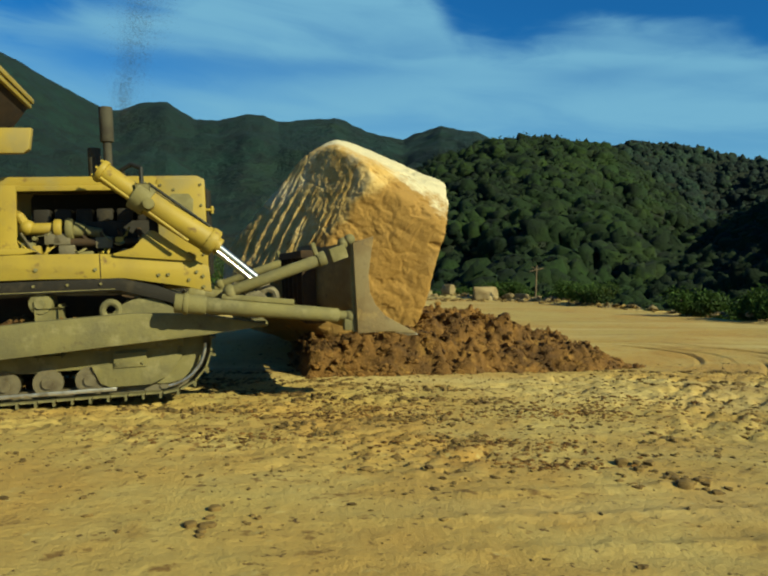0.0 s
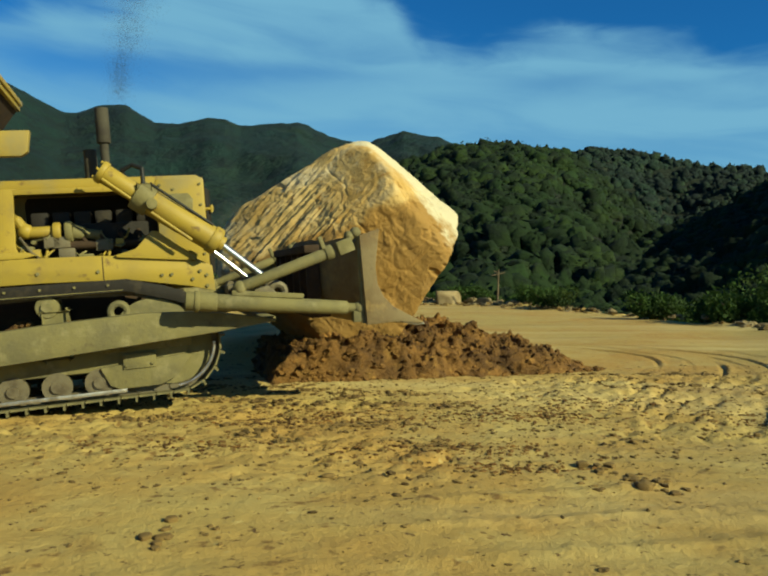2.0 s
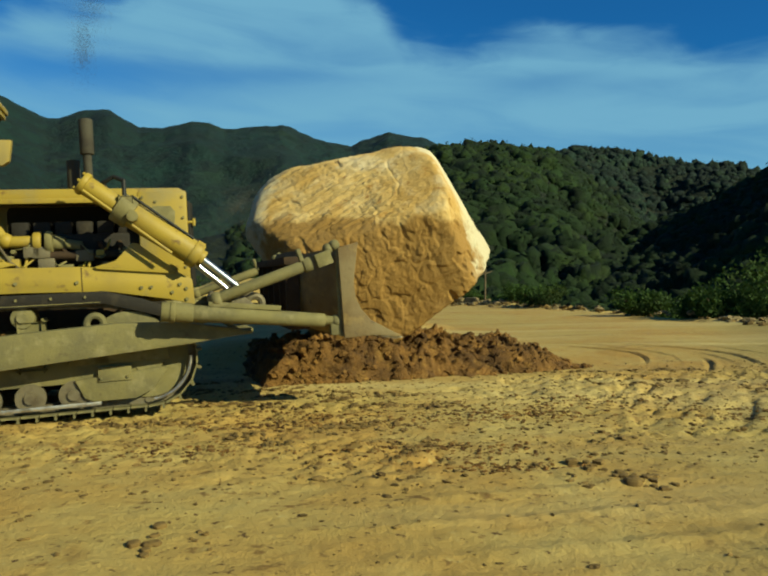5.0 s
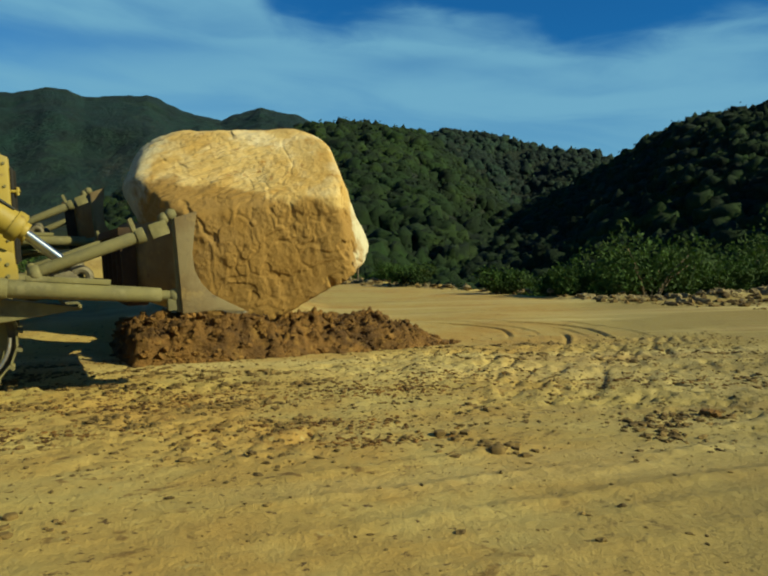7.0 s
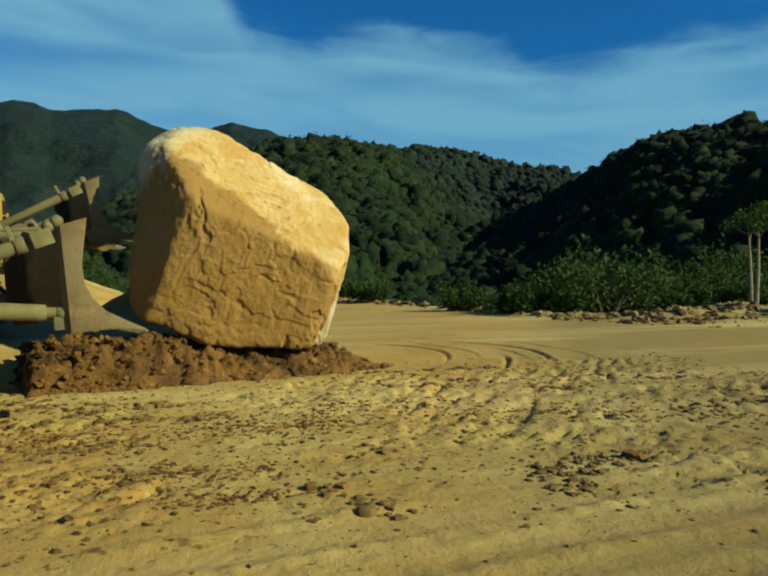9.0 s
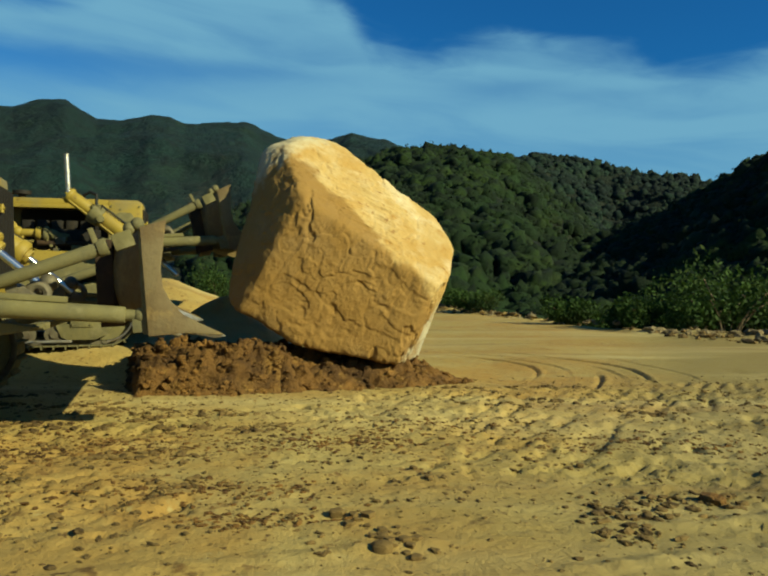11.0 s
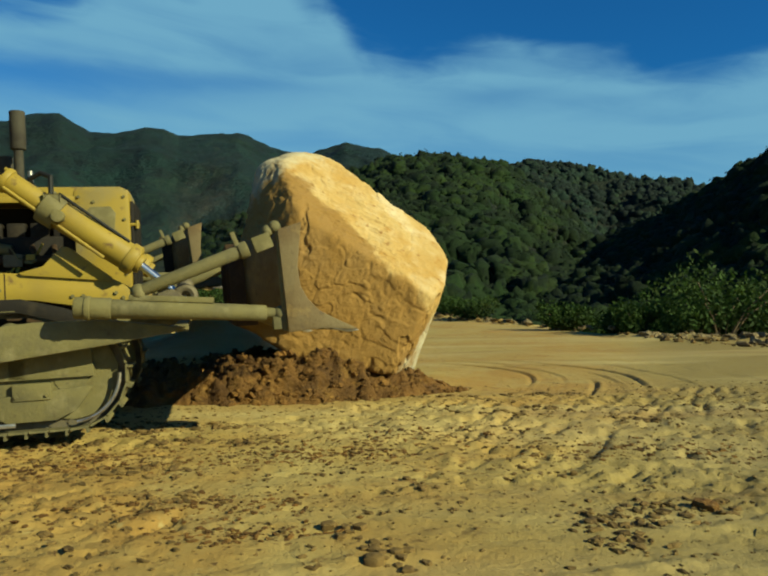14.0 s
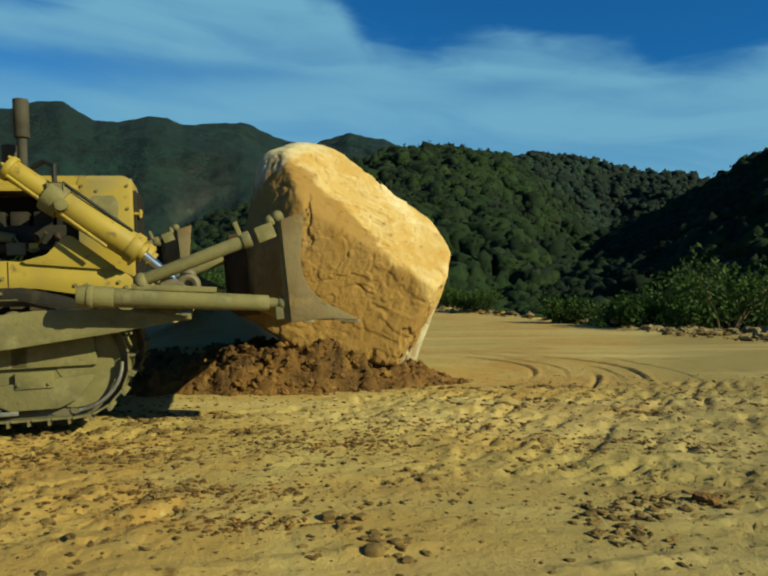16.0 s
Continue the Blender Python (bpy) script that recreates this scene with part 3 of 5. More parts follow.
def woods(name, at, az0, az1, r0, r1, count, size, seed, label, fr_max=0.985, fringe=14, mat=None):
    """Tree crowns: each a dome of lumpy leaf masses with loose clumps round its outline."""
    rnd = np.random.RandomState(seed)
    bm = bmesh.new()
    bmesh.ops.create_icosphere(bm, subdivisions=2, radius=1)
    base = np.array([v.co[:] for v in bm.verts])
    tri = np.array([[v.index for v in f.verts] for f in bm.faces])
    bm.free()
    keep = base[tri][:, :, 2].max(1) > -0.35
    tri = tri[keep]
    fr = np.sqrt(rnd.uniform((0.10 + r0 / (r1 - r0)) ** 2, (fr_max + r0 / (r1 - r0)) ** 2, count)) - r0 / (r1 - r0)
    P = at(rnd.uniform(az0, az1, count), fr)
    s = size * (0.5 + 1.3 * rnd.rand(count) ** 2.0)
    P[:, 2] -= s * 0.22
    ph = rnd.rand(count, 1) * 80
    tall = 0.75 + 0.5 * rnd.rand(count, 1, 1)
    grow = np.concatenate([np.ones((count, 1, 2)), tall], 2)

    def radius(d):
        x, y, z = d[..., 0], d[..., 1], d[..., 2]
        return 0.88 + 0.44 * vnoise(x * 1.7 + ph, y * 1.7, z * 1.7, seed) + 0.30 * vnoise(x * 3.6 + ph, y * 3.6, z * 3.6, seed + 3)
    dome = np.broadcast_to(base, (count, len(base), 3))
    V1 = (P[:, None, :] + dome * (s[:, None] * radius(dome))[:, :, None] * grow).reshape(-1, 3)
    F1 = (tri[None] + (np.arange(count) * len(base))[:, None, None]).reshape(-1, 3)
    d = rnd.normal(size=(count, fringe, 3))
    d[:, :, 2] = np.abs(d[:, :, 2]) - 0.2
    d /= np.linalg.norm(d, axis=2)[:, :, None]
    c = P[:, None, :] + d * (s[:, None] * radius(d) * 1.03)[:, :, None] * grow
    a = np.cross(d, rnd.normal(size=d.shape))
    a /= np.linalg.norm(a, axis=2)[:, :, None] + 1e-9
    b = np.cross(d, a) + 0.5 * d
    w = (s[:, None] * (0.10 + 0.10 * rnd.rand(count, fringe)))[:, :, None]
    V2 = np.stack([c - a * w, c + a * w, c + b * w * 1.2], 2).reshape(-1, 3)
    V = np.concatenate([V1, V2])
    Fc = np.concatenate([F1, len(V1) + np.arange(len(V2)).reshape(-1, 3)])
    me = bpy.data.meshes.new(name)
    me.vertices.add(len(V))
    me.vertices.foreach_set("co", V.ravel())
    me.loops.add(Fc.size)
    me.loops.foreach_set("vertex_index", Fc.ravel())
    me.polygons.add(len(Fc))
    me.polygons.foreach_set("loop_start", np.arange(len(Fc)) * 3)
    me.polygons.foreach_set("use_smooth", np.ones(len(Fc), bool))
    me.materials.append(mat or forest_mat)
    me.update(calc_edges=True)
    tagged(new(name, me), label, "forest", kind="stuff")


woods("forest", mid_at, -8, 30, 95, 330, 7800, 2.3, 201, "dense dark green tree crowns covering the spur")
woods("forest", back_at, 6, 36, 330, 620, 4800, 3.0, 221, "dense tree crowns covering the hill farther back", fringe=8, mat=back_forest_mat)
woods("forest", right_at, 18, 52, 62, 210, 4600, 1.7, 211, "shaded dark tree crowns covering the hillside")


def leaf_cloud(rnd, centre, radius, n, size, squash=0.8):
    """Small bent leaves in an uneven ball, denser near its skin."""
    d = rnd.normal(size=(n, 3))
    d /= np.linalg.norm(d, axis=1)[:, None]
    r = radius * (0.45 + 0.55 * rnd.rand(n) ** 0.5) * (1 + 0.45 * vnoise(d[:, 0] * 2 + centre[0], d[:, 1] * 2 + centre[1], d[:, 2] * 2, 9))
    c = np.asarray(centre) + d * r[:, None] * np.array([1, 1, squash])
    a = rnd.normal(size=(n, 3))
    a /= np.linalg.norm(a, axis=1)[:, None]
    b = np.cross(a, rnd.normal(size=(n, 3)))
    b /= np.linalg.norm(b, axis=1)[:, None] + 1e-9
    s = size * (0.6 + 0.8 * rnd.rand(n))[:, None]
    V = np.stack([c - a * s, c - b * s * 0.45, c + a * s, c + b * s * 0.45], 1).reshape(-1, 3)
    return V


def leaf_mesh(name, clouds, mat):
    V = np.concatenate(clouds)
    n = len(V) // 4
    me = bpy.data.meshes.new(name)
    me.vertices.add(len(V))
    me.vertices.foreach_set("co", V.ravel())
    me.loops.add(n * 4)
    me.loops.foreach_set("vertex_index", np.arange(n * 4))
    me.polygons.add(n)
    me.polygons.foreach_set("loop_start", np.arange(n) * 4)
    me.materials.append(mat)
    me.update(calc_edges=True)
    return me


def shrub(x, y, r, h, seed, label="leafy green shrub at the rim of the level ground"):
    rnd = np.random.RandomState(seed)
    z = float(ground_height(np.array([x]), np.array([y]))[0])
    ob = tagged(new("shrub"), label, "shrub", group="shrubs along the rim")
    ob.matrix_basis = pose(x, y, z)
    bm = B()
    clouds = []
    for k in range(9):
        a, rr = rnd.rand() * 6.28, r * rnd.rand() ** 0.6
        c = (math.cos(a) * rr, math.sin(a) * rr, h * (0.25 + 0.6 * rnd.rand()))
        tube(bm, [Vector((0.1 * math.cos(a), 0.1 * math.sin(a), -0.4)), Vector((c[0] * 0.5, c[1] * 0.5, c[2] * 0.55)), Vector(c)], 0.02 + 0.01 * h / 3, n=5)
        clouds.append(leaf_cloud(rnd, c, 0.42 * r + 0.22 * h * rnd.rand(), 260, 0.06 + 0.022 * r))
    part("branchwork", bm, wood_mat, ob)
    leaves = new("leaves", leaf_mesh("leaves", clouds, shrub_mat))
    leaves.parent = ob
    return ob


rnd = np.random.RandomState(31)
made = []
for k in range(64):
    f = rnd.rand()
    ex = 5 + 32 * f ** 0.8
    ey = float(np.interp(ex, EX, EY)) + rnd.uniform(0.8, 7.0)
    made.append(shrub(ex + rnd.uniform(-1, 1), ey, rnd.uniform(0.7, 1.4), rnd.uniform(0.7, 1.5), 400 + k))
for k, (x, y, r, h) in enumerate(((20.5, 33, 2.0, 3.0), (18.6, 27.6, 2.3, 2.9), (21.6, 29.2, 1.6, 2.0), (25, 37, 1.8, 2.6), (30.5, 36, 1.8, 2.8), (16.8, 41, 1.8, 3.0), (35, 38, 2.6, 4.2), (39, 37, 2.4, 4.0), (-14, 66, 2.5, 3.5), (-5, 64, 2.2, 3.2))):
    shrub(x, y, r, h, 500 + k, "tall bushy dark green shrub below the rim")


def thin_tree(x, y, h, seed, z=None):
    rnd = np.random.RandomState(seed)
    z = float(ground_height(np.array([x]), np.array([y]))[0]) if z is None else z
    ob = tagged(new("tree"), "slender tree with two pale trunks and a sparse crown", "tree")
    ob.matrix_basis = pose(x, y, z)
    clouds = []
    for k, lean in enumerate((-0.25, 0.3)):
        bm = B()
        top = Vector((lean * 1.3, 0.1 * k, h * 0.74))
        cyl(bm, (lean * 0.5, 0, -0.5), (lean * 0.9, 0, h * 0.4), 0.11, 0.085, 8)
        cyl(bm, (lean * 0.9, 0, h * 0.4), top, 0.085, 0.04, 8)
        for j in range(5):
            a = rnd.rand() * 6.28
            tip = top + Vector((math.cos(a) * 0.9, math.sin(a) * 0.9, h * 0.06 + rnd.rand() * h * 0.2))
            cyl(bm, top - Vector((0, 0, h * 0.08 * j / 5)), tip, 0.03, 0.012, 6)
            clouds.append(leaf_cloud(rnd, tip, 0.5, 150, 0.09))
        part("trunk", bm, bark_mat, ob, "pale bare trunk")
    leaves = new("crown", leaf_mesh("crown", clouds, shrub_mat))
    leaves.parent = ob


thin_tree(29.6, 31.2, 5.2, 61)

# post with a crossbar at the rim
def rim_post(x, y):
    z = float(ground_height(np.array([x]), np.array([y]))[0])
    ob = tagged(new("post"), "thin weathered wooden post with a short crossbar", "post")
    ob.matrix_basis = pose(x, y, z)
    part("upright", cyl(B(), (0, 0, -0.4), (0.06, 0, 2.5), 0.075, 0.05, 8), wood_mat, ob)
    part("crossbar", cyl(cyl(B(), (-0.42, 0, 2.05), (0.55, 0, 2.3), 0.04, n=6), (-0.3, 0, 2.4), (0.05, 0, 2.2), 0.03, n=6), wood_mat, ob)


rim_post(11.0, 52.5)


# ---------------- rocks ----------------
def stone_mesh(name, planes, mat, subdiv, power, rough, seed, striae=0.0):
    """A rock cut by planes (normal, distance), its edges rounded, with weathered relief."""
    bm = bmesh.new()
    bmesh.ops.create_icosphere(bm, subdivisions=subdiv, radius=1)
    D = np.array([v.co[:] for v in bm.verts])
    N = np.array([p[:3] for p in planes], float)
    dist = np.array([p[3] for p in planes], float) / np.linalg.norm(N, axis=1)
    N /= np.linalg.norm(N, axis=1)[:, None]
    r = ((np.maximum(D @ N.T, 0) / dist) ** power).sum(1) ** (-1.0 / power)
    P = D * r[:, None]
    k = rough
    big = fbm(P[:, 0] * 0.9, P[:, 1] * 0.9, P[:, 2] * 0.9, 3, seed)
    ridged = 1 - np.abs(fbm(P[:, 0] * 2.2, P[:, 1] * 2.2, P[:, 2] * 2.2, 3, seed + 7))
    fine = fbm(P[:, 0] * 7, P[:, 1] * 7, P[:, 2] * 7, 3, seed + 13)
    pits = smooth(0.35, 0.75, fbm(P[:, 0] * 3.5, P[:, 1] * 3.5, P[:, 2] * 4.5, 3, seed + 19))
    chips = np.floor(2.2 * fbm(P[:, 0] * 1.5, P[:, 1] * 1.5, P[:, 2] * 1.5, 2, seed + 31) + 0.16 * fine) / 2.2
    cracks = smooth(0.90, 1.0, 1 - np.abs(fbm(P[:, 0] * 1.1, P[:, 1] * 1.1, P[:, 2] * 1.1, 3, seed + 41))) + 0.6 * smooth(0.93, 1.0, 1 - np.abs(fbm(P[:, 0] * 2.3, P[:, 1] * 2.3, P[:, 2] * 2.3, 2, seed + 47)))
    calm = 1.0
    if striae:
        calm = 1 - 0.6 * smooth(0.2, 0.6, P[:, 2] + 0.2 * big)
        fine, pits, chips = fine * calm + 0.5 * fbm(P[:, 0] * 15, P[:, 1] * 15, P[:, 2] * 15, 2, seed + 53) * (0.4 + 0.6 * calm), pits * calm, chips * calm
    grit = fbm(P[:, 0] * 11, P[:, 1] * 11, P[:, 2] * 8, 3, seed + 61, 0.6)
    runs = fbm(P[:, 0] * 4.5, P[:, 1] * 4.5, P[:, 2] * 1.3, 3, seed + 67)
    gash = smooth(0.42, 0.72, fbm(P[:, 0] * 5.5 + P[:, 2] * 2.5, P[:, 1] * 3.0, P[:, 2] * 2.2 - P[:, 0] * 1.2, 3, seed + 71)) * smooth(-0.1, 0.5, fbm(P[:, 0] * 0.9, P[:, 1] * 0.9, P[:, 2] * 0.9, 2, seed + 73))
    off = k * (0.6 * big - 0.18 * cracks + 0.15 * ridged + 0.08 * fine - 0.30 * pits + 0.50 * chips + 0.09 * grit + 0.16 * runs * calm - 0.75 * gash)
    if striae:
        across = P[:, 1] * 0.75 + P[:, 2] * 0.6 - P[:, 0] * 0.2 + 0.06 * big
        along = P[:, 0] * 0.9 + P[:, 2] * 0.4
        lines = np.abs(fbm(across * 6.5, along * 0.9, 0 * along, 4, seed + 23, 0.62))
        where = smooth(0.5, -0.5, P[:, 0] + 0.3 * big) * smooth(0.10, 0.4, P[:, 2])
        off = off - striae * where * (0.5 - lines)
    P = P + D * off[:, None]
    for v, c in zip(bm.verts, P):
        v.co = c
    me = bpy.data.meshes.new(name)
    bm.to_mesh(me)
    bm.free()
    me.materials.append(mat)
    me.polygons.foreach_set("use_smooth", [True] * len(me.polygons))
    return me


BOULDER = [(-0.09, -0.97, -0.21, 1.67), (-0.10, -0.69, 0.72, 1.26), (0.04, -0.09, 0.99, 1.62), (-0.42, -0.26, 0.87, 2.08), (0.14, 0.19, -0.97, 1.60), (0.40, 0.12, -0.91, 1.52),
           (0.94, -0.21, 0.28, 1.57), (0.86, -0.51, -0.01, 1.82), (0.53, -0.25, 0.81, 1.72), (-0.00, 1.00, 0.10, 1.54), (-0.46, 0.89, -0.05, 2.15), (0.73, 0.65, -0.21, 1.87),
           (0.07, 0.70, 0.71, 1.90), (-0.83, -0.52, -0.19, 2.12), (-0.91, 0.17, -0.37, 2.09), (-0.85, -0.19, 0.49, 2.53), (-0.58, 0.25, -0.78, 2.28)]
boulder = new("boulder", stone_mesh("boulder", BOULDER, rock_mat, 8, 40, 0.062, 301, 0.05))
tagged(boulder, "huge angular ochre-yellow boulder with pitted and chalky faces", "boulder")


def loose_rock(x, y, r, seed, label, mat=None):
    rs = np.random.RandomState(seed)
    planes = []
    for k in range(15):
        n = rs.normal(size=3)
        n /= np.linalg.norm(n)
        planes.append((*n, r * (0.75 + 0.35 * rs.rand())))
    planes += [(0, 0, 1, r * 0.7), (1, 0, 0, r * 1.1), (-1, 0, 0, r * 1.1), (0, 1, 0, r), (0, -1, 0, r), (0, 0, -1, r * 0.6)]
    z = float(ground_height(np.array([x]), np.array([y]))[0])
    ob = new("rock", stone_mesh("rock", planes, mat or pale_rock_mat, 5, 16, 0.04 * r, seed))
    ob.matrix_basis = pose(x, y, z + 0.3 * r, 0, 0, rs.rand() * 360)
    return tagged(ob, label, "rock", group="rocks along the rim")


loose_rock(27.5, 24.6, 1.25, 611, "large pale grey boulder lying at the rim")
loose_rock(7.8, 55.5, 1.0, 612, "squat tan rock at the rim")
loose_rock(5.0, 57.0, 0.6, 613, "small tan rock at the rim")
loose_rock(10.4, 53.5, 0.5, 614, "small tan rock at the rim")
loose_rock(3.3, 57.2, 0.5, 615, "small tan rock at the rim")
rs = np.random.RandomState(77)
ux = rs.uniform(2, 34, 900)
uy = np.interp(ux, EX, EY) - 1.5 + rs.normal(size=900) * 1.1
us = 0.04 + 0.20 * rs.rand(900) ** 3.5
scatter_lumps("rubble", np.stack([ux, uy, ground_height(ux, uy) + us * 0.2], 1), us, pale_rock_mat, "broken stones strewn along the rim of the level ground", "rubble", 88, subdiv=2)

bx = rs.uniform(2, 40, 1500)
by = np.interp(bx, EX, EY) - 3.2 + rs.normal(size=1500) * 1.3
bs = 0.04 + 0.16 * rs.rand(1500) ** 3
scatter_lumps("brown_rubble", np.stack([bx, by, ground_height(bx, by) + bs * 0.1], 1), bs, clod_mat, "rough brown clods pushed up along the rim", "rubble", 89, subdiv=1)


# ---------------- dirt heaps ----------------
def heap(name, length, width, height, seed, label, steep_left=False, steep_right=False, skew=0.0):
    """An uneven heap of dirt, long in x, its foot sunk a little."""
    nx, ny = int(length / 0.035), int(width / 0.035)
    x, y = np.meshgrid(np.linspace(-length / 2, length / 2, nx), np.linspace(-width / 2, width / 2, ny))
    u, v = x / (length / 2), y / (width / 2)
    v = v + 0.10 * vnoise(x * 1.3, 0, 0, seed)
    ends = smooth(1.0, 0.80 if steep_right else 0.50, u) * smooth(-1.0, -0.86 if steep_left else -0.45, u)
    body = smooth(-1.0, -0.62, v) * smooth(1.0, 0.3, v)
    z = height * (1 - skew * (u + 1) / 2) * ends * body * (0.92 + 0.25 * fbm(x * 1.1, y * 1.1, 0, 3, seed))
    crumbs = fbm(x * 4.5, y * 4.5, 0, 4, seed + 3, 0.62)
    clumps = np.maximum(0, fbm(x * 9, y * 9, z * 6, 3, seed + 9, 0.65))
    z = z + (0.085 * crumbs + 0.095 * clumps) * ends ** 0.5 * body ** 0.4 - 0.05
    yy = y - 0.10 * fbm(x * 3.5, z * 5.0, y * 2, 3, seed + 15, 0.6) * ends
    ob = tagged(new(name, grid_mesh(name, x, yy, z, damp_mat)), label, "dirt heap")
    rs = np.random.RandomState(seed)
    pick = rs.randint(0, x.size, 2200)
    pick = pick[(ends.ravel() * body.ravel())[pick] > 0.02]
    sz = 0.012 + 0.075 * rs.rand(len(pick)) ** 4
    lumps = scatter_lumps("crumb_layer", np.stack([x.ravel()[pick], yy.ravel()[pick], z.ravel()[pick]], 1), sz, damp_mat, "loose crumbs of dirt", "", seed, subdiv=1, flat=0.8)
    lumps.parent = ob
    return ob


heap_long = heap("dirt_heap", 6.0, 4.2, 0.48, 701, "long low heap of crumbly red-brown dirt", steep_left=True)
heap_front = heap("dirt_heap", 4.4, 3.2, 1.15, 711, "loose hump of damp red-brown dirt before the boulder", steep_left=True, skew=0.6)
heap_pushed = heap("dirt_heap", 2.6, 3.2, 0.60, 721, "cut block of red-brown dirt behind the blade", steep_left=True, steep_right=True)


# ---------------- bulldozers ----------------
TRUNNION = Vector((-1.8, 0, 0.75))


def track_path():
    """Outline of the crawler chain in x and z."""
    pts = [(x, 0.075) for x in np.linspace(-2.2, 1.72, 40)]
    pts += [(1.76 + 0.56 * math.cos(a), 0.635 + 0.56 * math.sin(a)) for a in np.radians(np.linspace(-88, 62, 24))]
    pts += [(1.70, 1.27), (1.36, 1.37), (0.9, 1.385), (0.4, 1.40), (-0.6, 1.38), (-1.5, 1.40)]
    pts += [(-2.25 + 0.66 * math.cos(a), 0.74 + 0.66 * math.sin(a)) for a in np.radians(np.linspace(90, 268, 26))]
    P = np.array(pts + pts[:1])
    s = np.concatenate([[0], np.cumsum(np.linalg.norm(np.diff(P, axis=0), axis=1))])
    n = int(s[-1] / 0.2)
    out = []
    for k in range(n):
        d = s[-1] * k / n
        a, b = [np.array([np.interp(v, s, P[:, 0]), np.interp(v, s, P[:, 1])]) for v in ((d - 0.03) % s[-1], (d + 0.03) % s[-1])]
        c = np.array([np.interp(d, s, P[:, 0]), np.interp(d, s, P[:, 1])])
        t = b - a
        out.append((c[0], c[1], math.atan2(t[1], t[0])))
    return out


def build_track(root, side):
    """side -1: right of the machine, 1: left."""
    y0, y1 = side * 0.88, side * 1.44
    yc = (y0 + y1) / 2
    path = track_path()
    bm = B()
    for x, z, a in path:
        m = Matrix.Translation((x, 0, z)) @ Matrix.Rotation(-a, 4, "Y")
        for dy in (-0.09, 0.09):
            got = bmesh.ops.create_cube(bm, size=1, matrix=m @ Matrix.Translation((0.0, yc + dy, 0.045)) @ Matrix.Diagonal((0.205, 0.05, 0.10, 1)))
        bmesh.ops.create_cone(bm, cap_ends=True, segments=8, radius1=0.035, radius2=0.035, depth=0.26, matrix=m @ Matrix.Translation((0.1, yc, 0.045)) @ Matrix.Rotation(math.pi / 2, 4, "X"))
    chain = part("crawler_track", bm, iron_mat, root, "worn steel crawler chain")
    shoe_bm = B()
    box(shoe_bm, -0.095, 0.095, -0.28, 0.28, -0.022, 0.0, 0)
    box(shoe_bm, 0.060, 0.085, -0.28, 0.28, -0.075, -0.02, 0)
    first = None
    for x, z, a in path:
        if first is None:
            first = part("track_shoe", shoe_bm, dusty_mat, chain)
            ob = first
        else:
            ob = new("track_shoe", first.data)
            ob.parent = chain
        ob.matrix_basis = Matrix.Translation((x, yc, z)) @ Matrix.Rotation(-a, 4, "Y")
    # frame with guards, rollers and wheels
    s = side
    part("chain_rail", box(B(), -2.2, 1.2, s * 1.41 - 0.012, s * 1.41 + 0.012, 0.125, 0.170, 0.006), worn_mat, chain, "bright worn rail of the chain")
    part("chain_rail", tube(B(), [(1.76 + 0.50 * math.cos(a), s * 1.40, 0.635 + 0.50 * math.sin(a)) for a in np.radians(np.linspace(-85, 0, 10))], 0.02), worn_mat, chain, "bright worn rail of the chain")
    # added plate: its near-black tone stands for the shaded recess along the chain
    shade_band = part("chain_shade_band", prism(B(), [(-2.0, 1.335), (-2.0, 1.485), (1.30, 1.485), (1.72, 1.375), (2.06, 1.24), (1.98, 1.13), (1.72, 1.21), (1.30, 1.335)], s * 1.445, s * 1.47, 0.006), dark_mat, root, "added near-black plate that stands for shade beside the upper chain")
    bb = box(B(), -2.0, 1.25, s * 1.472 - 0.006, s * 1.472 + 0.006, 1.352, 1.362, 0)
    for k in range(8):
        cyl(bb, (-1.5 + 0.37 * k, s * 1.465, 1.425), (-1.5 + 0.37 * k, s * 1.490, 1.425), 0.016, n=8)
    tagged(part("bolts", bb, dusty_mat, shade_band), kind="stuff")
    bm = B()
    prism(bm, [(-1.7, 0.40), (-1.7, 0.64), (-0.2, 0.66), (1.3, 0.66), (1.95, 0.58), (1.86, 0.46), (0.95, 0.40)], s * 0.95, s * 1.36)
    frame_ob = part("track_frame", bm, dusty_mat, root, "dusty yellow track frame")
    part("roller_guard", prism(B(), [(0.92, 0.44), (1.02, 0.22), (1.12, 0.17), (1.60, 0.17), (1.80, 0.26), (1.98, 0.50), (1.90, 0.52)], s * 1.34, s * 1.41), dusty_mat, frame_ob)
    gb = B()
    box(gb, 1.18, 1.56, s * 1.40 - 0.03, s * 1.40 + 0.03, 0.40, 0.58, 0.01)
    for bx in (1.22, 1.52):
        cyl(gb, (bx, s * 1.41, 0.45), (bx, s * 1.45, 0.45), 0.02, n=8)
    part("guard_cover", gb, dusty_mat, frame_ob, "dusty bolted cover plate")
    for k in range(6):
        x = -1.45 + 0.47 * k
        bm = cyl(B(), (x, s * 1.0, 0.27), (x, s * 1.33, 0.27), 0.13, n=20)
        cyl(bm, (x, s * 1.32, 0.27), (x, s * 1.37, 0.27), 0.17, n=20)
        cyl(bm, (x, s * 1.36, 0.27), (x, s * 1.40, 0.27), 0.07, n=12)
        part("track_roller", bm, iron_mat, frame_ob)
    bm = B()
    cyl(bm, (1.76, s * 1.02, 0.635), (1.76, s * 1.30, 0.635), 0.48, n=40)
